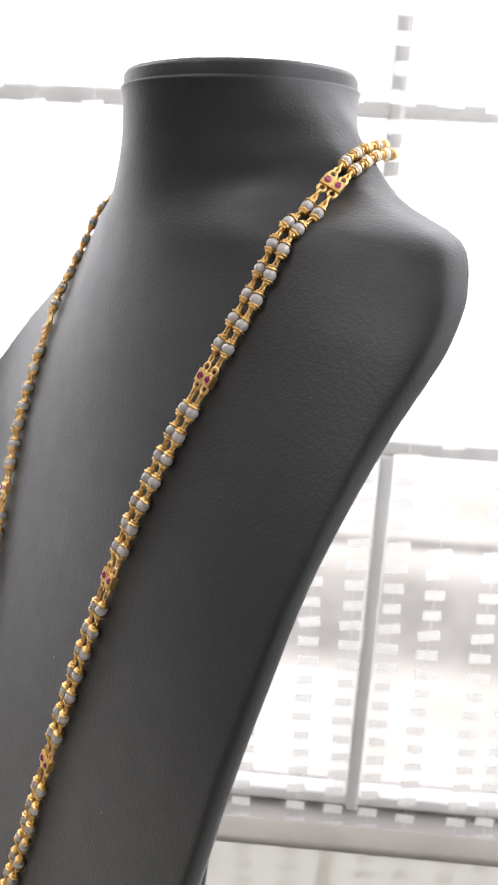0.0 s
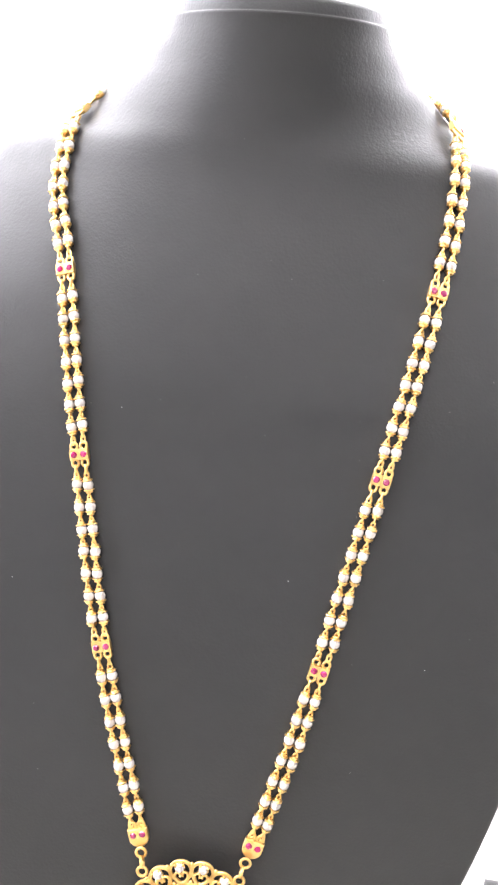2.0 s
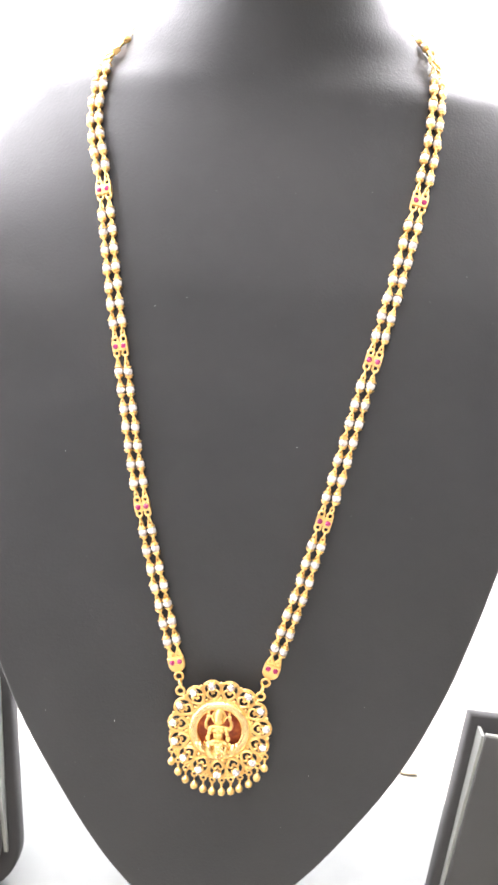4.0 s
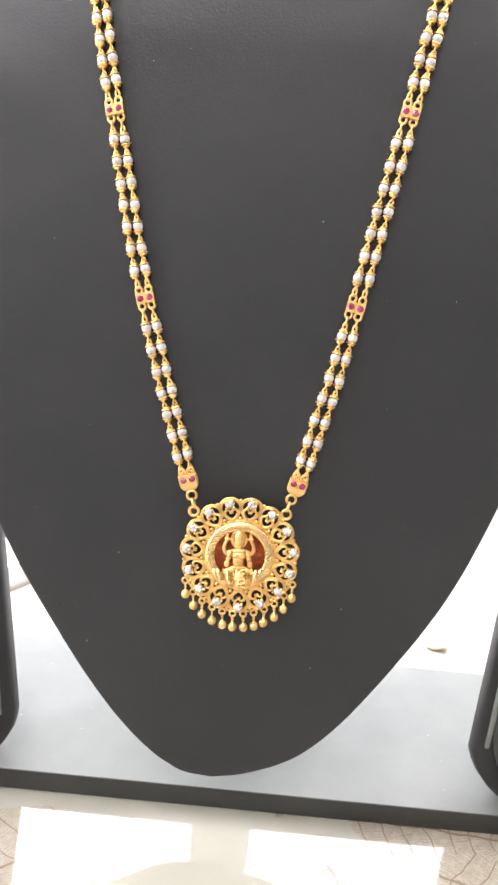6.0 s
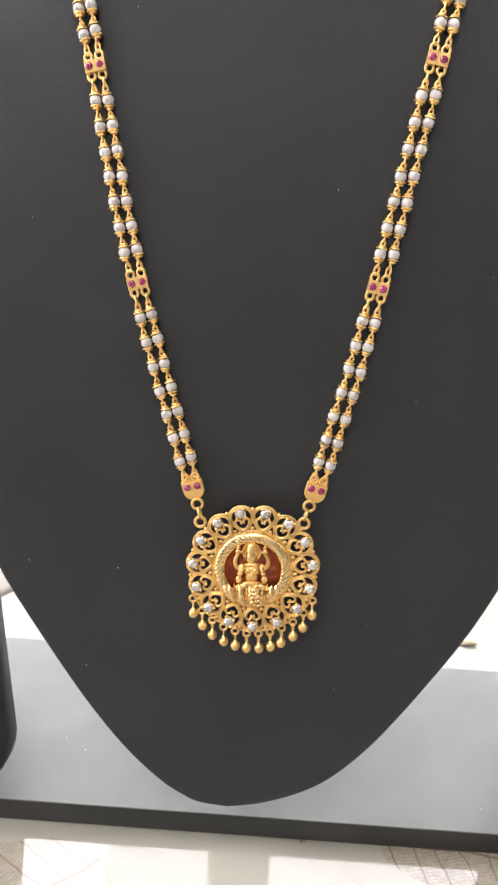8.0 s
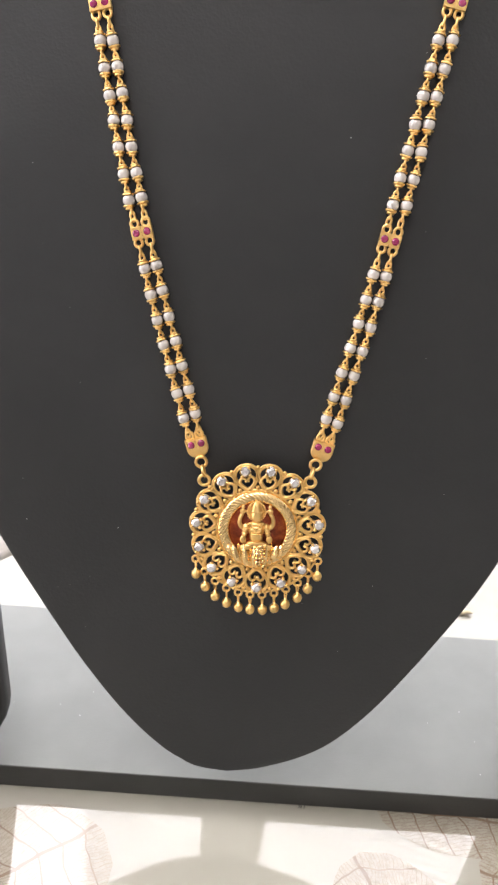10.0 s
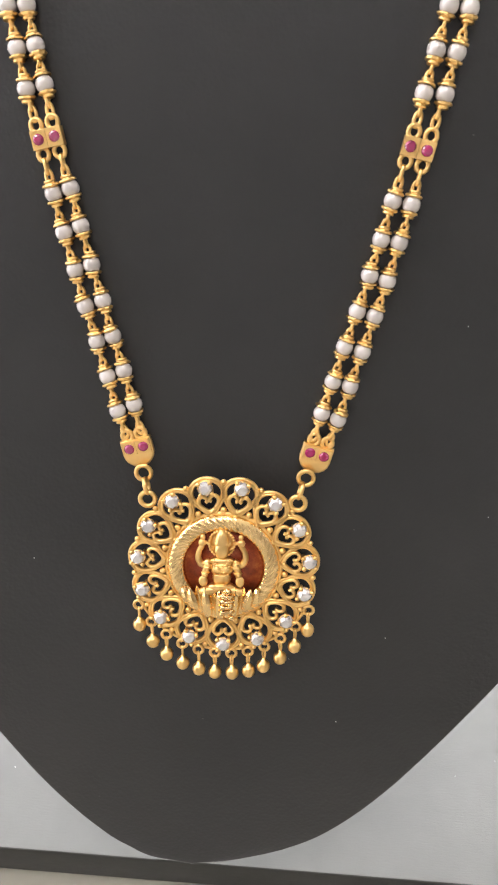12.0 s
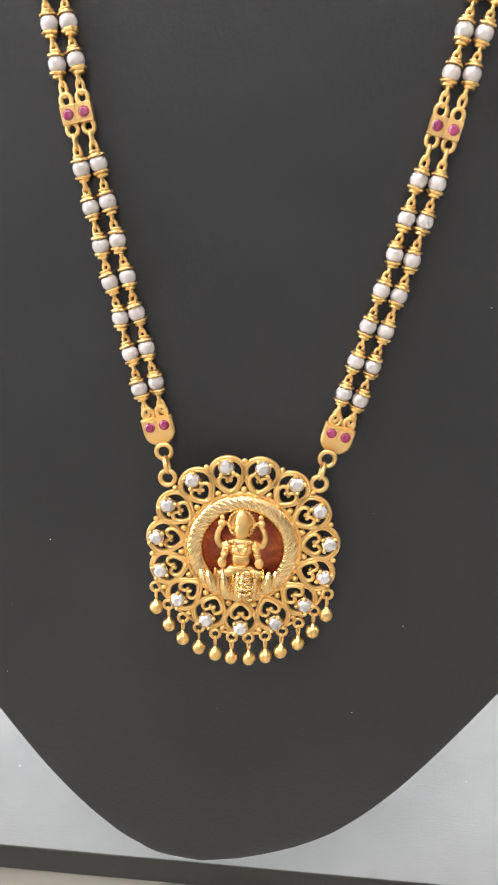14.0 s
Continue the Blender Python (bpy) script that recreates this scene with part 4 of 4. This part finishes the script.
def petal_mesh():
    """One open petal of the border: a grooved teardrop loop, a heart with curled ends, and granules. Local z points outward from the hub."""
    bm = bmesh.new()
    outer = []
    for i in range(36):
        a = 2 * math.pi * i / 36
        c = math.cos(a)
        x = 0.00360 * math.sin(a) * (1 - 0.42 * smoothstep(0.0, 1.0, -c))
        outer.append((x, 0.0, 0.0173 + (0.0032 if c > 0 else 0.0047) * c))
    twin_wire(bm, outer, 0.00026, 0.00041, closed=True)
    for sgn in (1, -1):
        pts = [(0.0, 0.01290), (sgn * 0.00125, 0.01395), (sgn * 0.00195, 0.01510), (sgn * 0.00185, 0.01610), (sgn * 0.00112, 0.01662), (sgn * 0.00045, 0.01618), (sgn * 0.00022, 0.01560), (sgn * 0.00062, 0.01528)]
        tube(bm, spline([(x * 1.1, -0.0003, 0.0129 + (z - 0.0129) * 1.04) for x, z in pts], 4), lambda u: 0.00052 - 0.00008 * u, 6, flat=1.3)
    for x, z, r in ((0.00405, 0.01930, 0.00064), (0.0, 0.0121, 0.00060), (0.00275, 0.0131, 0.00075)):
        ball(bm, (x, -0.0004, z), r, 8, 6)
    return mesh_of("petal", bm, GOLD)


def prong_mesh():
    bm = bmesh.new()
    lathe(bm, [(0.0011, -0.0010), (0.00165, 0.0002), (0.00175, 0.0008), (0.0016, 0.0009), (0.0014, 0.0006)], 14, pose(0, 0, 0, 90, 0, 0))
    for k in range(4):
        a = radians(45 + 90 * k)
        ball(bm, (0.00182 * math.cos(a), -0.0013, 0.00182 * math.sin(a)), (0.00050, 0.00055, 0.00050), 9, 7)
        tube(bm, [(0.0016 * math.cos(a), 0.0008, 0.0016 * math.sin(a)), (0.00182 * math.cos(a), -0.0011, 0.00182 * math.sin(a))], 0.00032, 6)
    return mesh_of("setting", bm, GOLD)


def drop_meshes():
    bm = bmesh.new()
    ring_wire(bm, (0, 0, -0.0004), 0.00105, 0.00040, "xz", 14, 7)
    eye = mesh_of("eye_ring", bm, GOLD)
    bm = bmesh.new()
    ring_wire(bm, (0, 0, -0.0020), 0.00050, 0.00027, "yz", 12, 6, 2.4)
    lathe(bm, [(0.0, -0.0068), (0.0007, -0.0066), (0.0012, -0.0062), (0.00150, -0.0055), (0.00153, -0.0050), (0.00136, -0.0043), (0.0010, -0.0039), (0.00052, -0.00365), (0.00042, -0.0032), (0.0, -0.0030)], 18)
    return eye, mesh_of("drop", bm, GOLD)


def relief_mesh():
    """The raised seated ornament in the middle: plain rounded forms, lifted off the backing."""
    bm = bmesh.new()
    y, top = -0.0014, HUB.z + 0.0005

    def lump(x, z, rx, ry, rz, dy=0.0, turn=0.0):
        ball(bm, (x, y + dy, top + z), (rx, ry, rz), 12, 9, pose(0, 0, 0, 0, turn, 0))

    def limb(line, thick, dy=0.0):
        tube(bm, spline([(x, y + dy, top + z) for x, z in line], 4), thick, 7)

    # halo: a flat oval with a ribbed edge
    lump(0, 0.0055, 0.0027, 0.0007, 0.0030, 0.0004)
    for k in range(26):
        a = 2 * math.pi * k / 26
        lump(0.0027 * math.cos(a), 0.0055 + 0.0030 * math.sin(a), 0.00036, 0.0005, 0.00036, -0.0001)
    # head and banded headdress
    lump(0, 0.0042, 0.00165, 0.0014, 0.0021, -0.0006)
    lathe(bm, [(0.00165, 0.0), (0.00180, 0.0004), (0.00155, 0.0007), (0.00165, 0.0012), (0.00135, 0.0017), (0.00125, 0.0022), (0.0007, 0.0029), (0.0, 0.0033)], 14, Matrix.Translation((0, y - 0.0003, top + 0.0056)))
    # chest, waist and crossed legs
    lump(0, 0.0013, 0.0030, 0.0012, 0.0011)
    lump(0, -0.0004, 0.0026, 0.0014, 0.0019, -0.0002)
    lump(0, -0.0026, 0.0021, 0.0012, 0.0022)
    lump(0, -0.0046, 0.0032, 0.0014, 0.0010, -0.0003)
    for s in (1, -1):
        lump(s * 0.0028, -0.0056, 0.0026, 0.0012, 0.0011, -0.0003, s * 14)
        lump(s * 0.0010, -0.0002, 0.0010, 0.0007, 0.0009, -0.0011)
        # raised arm with a round bud
        limb([(s * 0.0026, 0.0012), (s * 0.0042, 0.0004), (s * 0.0051, 0.0018), (s * 0.0049, 0.0036), (s * 0.0042, 0.0048)], lambda u: 0.00088 - 0.0003 * u)
        lump(s * 0.0042, 0.0056, 0.0009, 0.0007, 0.0009, -0.0002)
        lump(s * 0.0041, 0.0069, 0.0006, 0.0006, 0.0007, -0.0001)
        limb([(s * 0.0017, 0.0040), (s * 0.0030, 0.0055), (s * 0.0042, 0.0055)], 0.00042)
        # lowered arm with an open palm
        limb([(s * 0.0028, 0.0010), (s * 0.0034, -0.0006), (s * 0.0037, -0.0022)], lambda u: 0.00092 - 0.0002 * u, -0.0004)
        lump(s * 0.0040, -0.0033, 0.0010, 0.00060, 0.0013, -0.0006)
        for z in (0.0002, -0.0012):
            lump(s * (0.0031 - z * 0.35), z, 0.0010, 0.0009, 0.00032, -0.0006)
    # garlands over the chest
    for reach, drop in ((0.0016, 0.0016), (0.0021, 0.0030)):
        for k in range(9):
            u = -1 + k / 4.0
            lump(reach * u, 0.0020 - drop * (1 - u * u), 0.00030, 0.00030, 0.00030, -0.0014)
    for z in (-0.0014, -0.0040):
        ring_wire(bm, (0, y - 0.0002, top + z), 0.0018, 0.00026, "xy", 16, 5)
    return mesh_of("relief", bm, GOLD_SATIN)


def pendant():
    thing = new("pendant")
    tagged(thing, "round openwork gold pendant with clear stones and drops", "pendant")
    thing.matrix_local = PENDANT
    petal, setting = petal_mesh(), prong_mesh()
    eye, drop = drop_meshes()
    hub = Matrix.Translation(HUB)
    for k in range(15):
        turn = hub @ pose(0, 0, 0, 0, 180 + 24 * k, 0)
        part("petal", petal, None, thing, at=turn)
        seat = part("setting", setting, None, thing, at=turn @ Matrix.Translation((0, -0.0004, 0.0188)))
        part("crystal", GEM_MESH, None, seat, at=Matrix.Translation((0, -0.0008, 0)) @ pose(0, 0, 0, random.uniform(-7, 7), random.uniform(0, 45), random.uniform(-7, 7)))
    # scalloped outer wire and the ring that joins the petals
    bm = bmesh.new()
    ring_wire(bm, HUB, 0.0124, 0.0006, "xz", 60, 6)
    for k in range(30):
        a = radians(12 * k + 6)
        ball(bm, HUB + Vector((0.0132 * math.cos(a), -0.0002, 0.0132 * math.sin(a))), 0.00062, 7, 5)
    # the rail below the border, which carries the drops
    rail = [HUB + Vector((0.0208 * math.cos(radians(a)), 0.0002, 0.0208 * math.sin(radians(a)))) for a in range(207, 334, 4)]
    tube(bm, rail, 0.00045, 6)
    part("border_ring", bm, GOLD, thing)
    # the cut rim round the middle: slanting flutes
    bm = bmesh.new()
    rings, steps = [], 300
    for n in range(15):
        k = n / 14.0
        r, y = 0.0124 - 0.0040 * k, -0.0004 - 0.0016 * math.sin(math.pi * k) ** 0.6
        ring = []
        for i in range(steps):
            a = 2 * math.pi * i / steps
            groove = abs((52 * a / (2 * math.pi) + 3.4 * k) % 1.0 - 0.5) * 2
            wave = 0.00042 * groove ** 2 * math.sin(math.pi * k)
            ring.append(HUB + Vector((r * math.cos(a), y + wave, r * math.sin(a))))
        rings.append(ring)
    rings = [[v + Vector((0, 0.0008, 0)) for v in rings[0]]] + rings + [[v + Vector((0, 0.0008, 0)) for v in rings[-1]]]
    loft(bm, rings)
    part("cut_rim", bm, GOLD_CUT, thing, "diamond-cut gold rim")
    bm = bmesh.new()
    lathe(bm, [(0.0, 0.0), (0.0098, 0.0), (0.0098, 0.0005), (0.0, 0.0005)], 40, hub @ pose(0, 0, 0, 90, 0, 0))
    part("backing", bm, ENAMEL, thing, "red-brown textured backing")
    part("relief", relief_mesh(), None, thing, "raised plain gold ornament")
    # leafy base under the ornament: a row of upright blades
    for k in range(11):
        x = -0.0078 + 0.0015 * k
        bm = bmesh.new()
        h = 0.0062 - 0.00010 * (k - 5) ** 2
        ball(bm, (0, 0, 0), (0.00105, 0.0012, h * 0.66), 6, 6)
        for v in bm.verts:
            v.co.x *= 1.0 - 0.35 * v.co.z / h
        part("base_leaf", bm, GOLD_CUT, thing, smooth=False, at=Matrix.Translation((x, -0.0016 - 0.0006 * (k % 2), -0.0172 + 0.00006 * (k - 5) ** 2)) @ pose(0, 0, 0, 0, 3.5 * (k - 5), 0))
    bm = bmesh.new()
    ball(bm, (0.0012, -0.0024, -0.0168), (0.0016, 0.0015, 0.0038), 12, 9)
    for k in range(9):
        ball(bm, (0.0012 + 0.0014 * (-1) ** k * (0.4 + 0.05 * k), -0.0036, -0.0135 - 0.0008 * k), 0.00062, 7, 5)
    for z in (-0.0145, -0.0158, -0.0171, -0.0184):
        ring_wire(bm, (0.0012, -0.0026, z), 0.0017, 0.0003, "xy", 12, 5)
    part("base_knot", bm, GOLD_CUT, thing)
    # twelve drops along the lower border
    for k in range(12):
        u = (2 * k - 11) / 11.0
        a = radians(270 + 63 * u * (0.88 + 0.12 * u * u))
        x, z = HUB.x + 0.0212 * math.cos(a), HUB.z + 0.0212 * math.sin(a)
        base = part("eye_ring", eye, None, thing, at=Matrix.Translation((x, -0.0003, z)))
        part("drop", drop, None, base, at=Matrix.Translation((0, 0, -0.0002)) @ pose(0, 0, 0, 0, random.uniform(-2.5, 2.5), random.uniform(-40, 40)))
    # two hanging eyes
    for s in (1, -1):
        bm = bmesh.new()
        ring_wire(bm, (0, 0, 0), 0.0016, 0.00055, "xz", 18, 7)
        part("hanging_eye", bm, GOLD, thing, at=Matrix.Translation((s * 0.0161, 0, 0.0061)))
    return thing


necklace()
pendant()


# ---------------------------------------------------------------- dust
def dust():
    """Tiny pale flecks on the bust and on the board."""
    bm = bmesh.new()
    rng = random.Random(5)
    for _ in range(16):
        wx, wz = rng.uniform(-0.075, 0.075), rng.uniform(0.06, 0.29)
        p = Vector((wx, bust_surface_y(wx, wz) - 0.00002, wz))
        ball(bm, p, (rng.uniform(0.00006, 0.0002), 0.00008, rng.uniform(0.00006, 0.00016)), 6, 4)
    for _ in range(12):
        p = Vector((rng.choice((-1, 1)) * rng.uniform(0.055, 0.10), rng.uniform(0.002, 0.08), BOARD_TOP))
        ball(bm, p, (rng.uniform(0.00008, 0.0003), rng.uniform(0.00008, 0.00016), 0.00008), 6, 4)
    tagged(part("dust_fleck", bm, DUST), "tiny pale dust flecks on the black leatherette", "dust", kind="stuff")


dust()
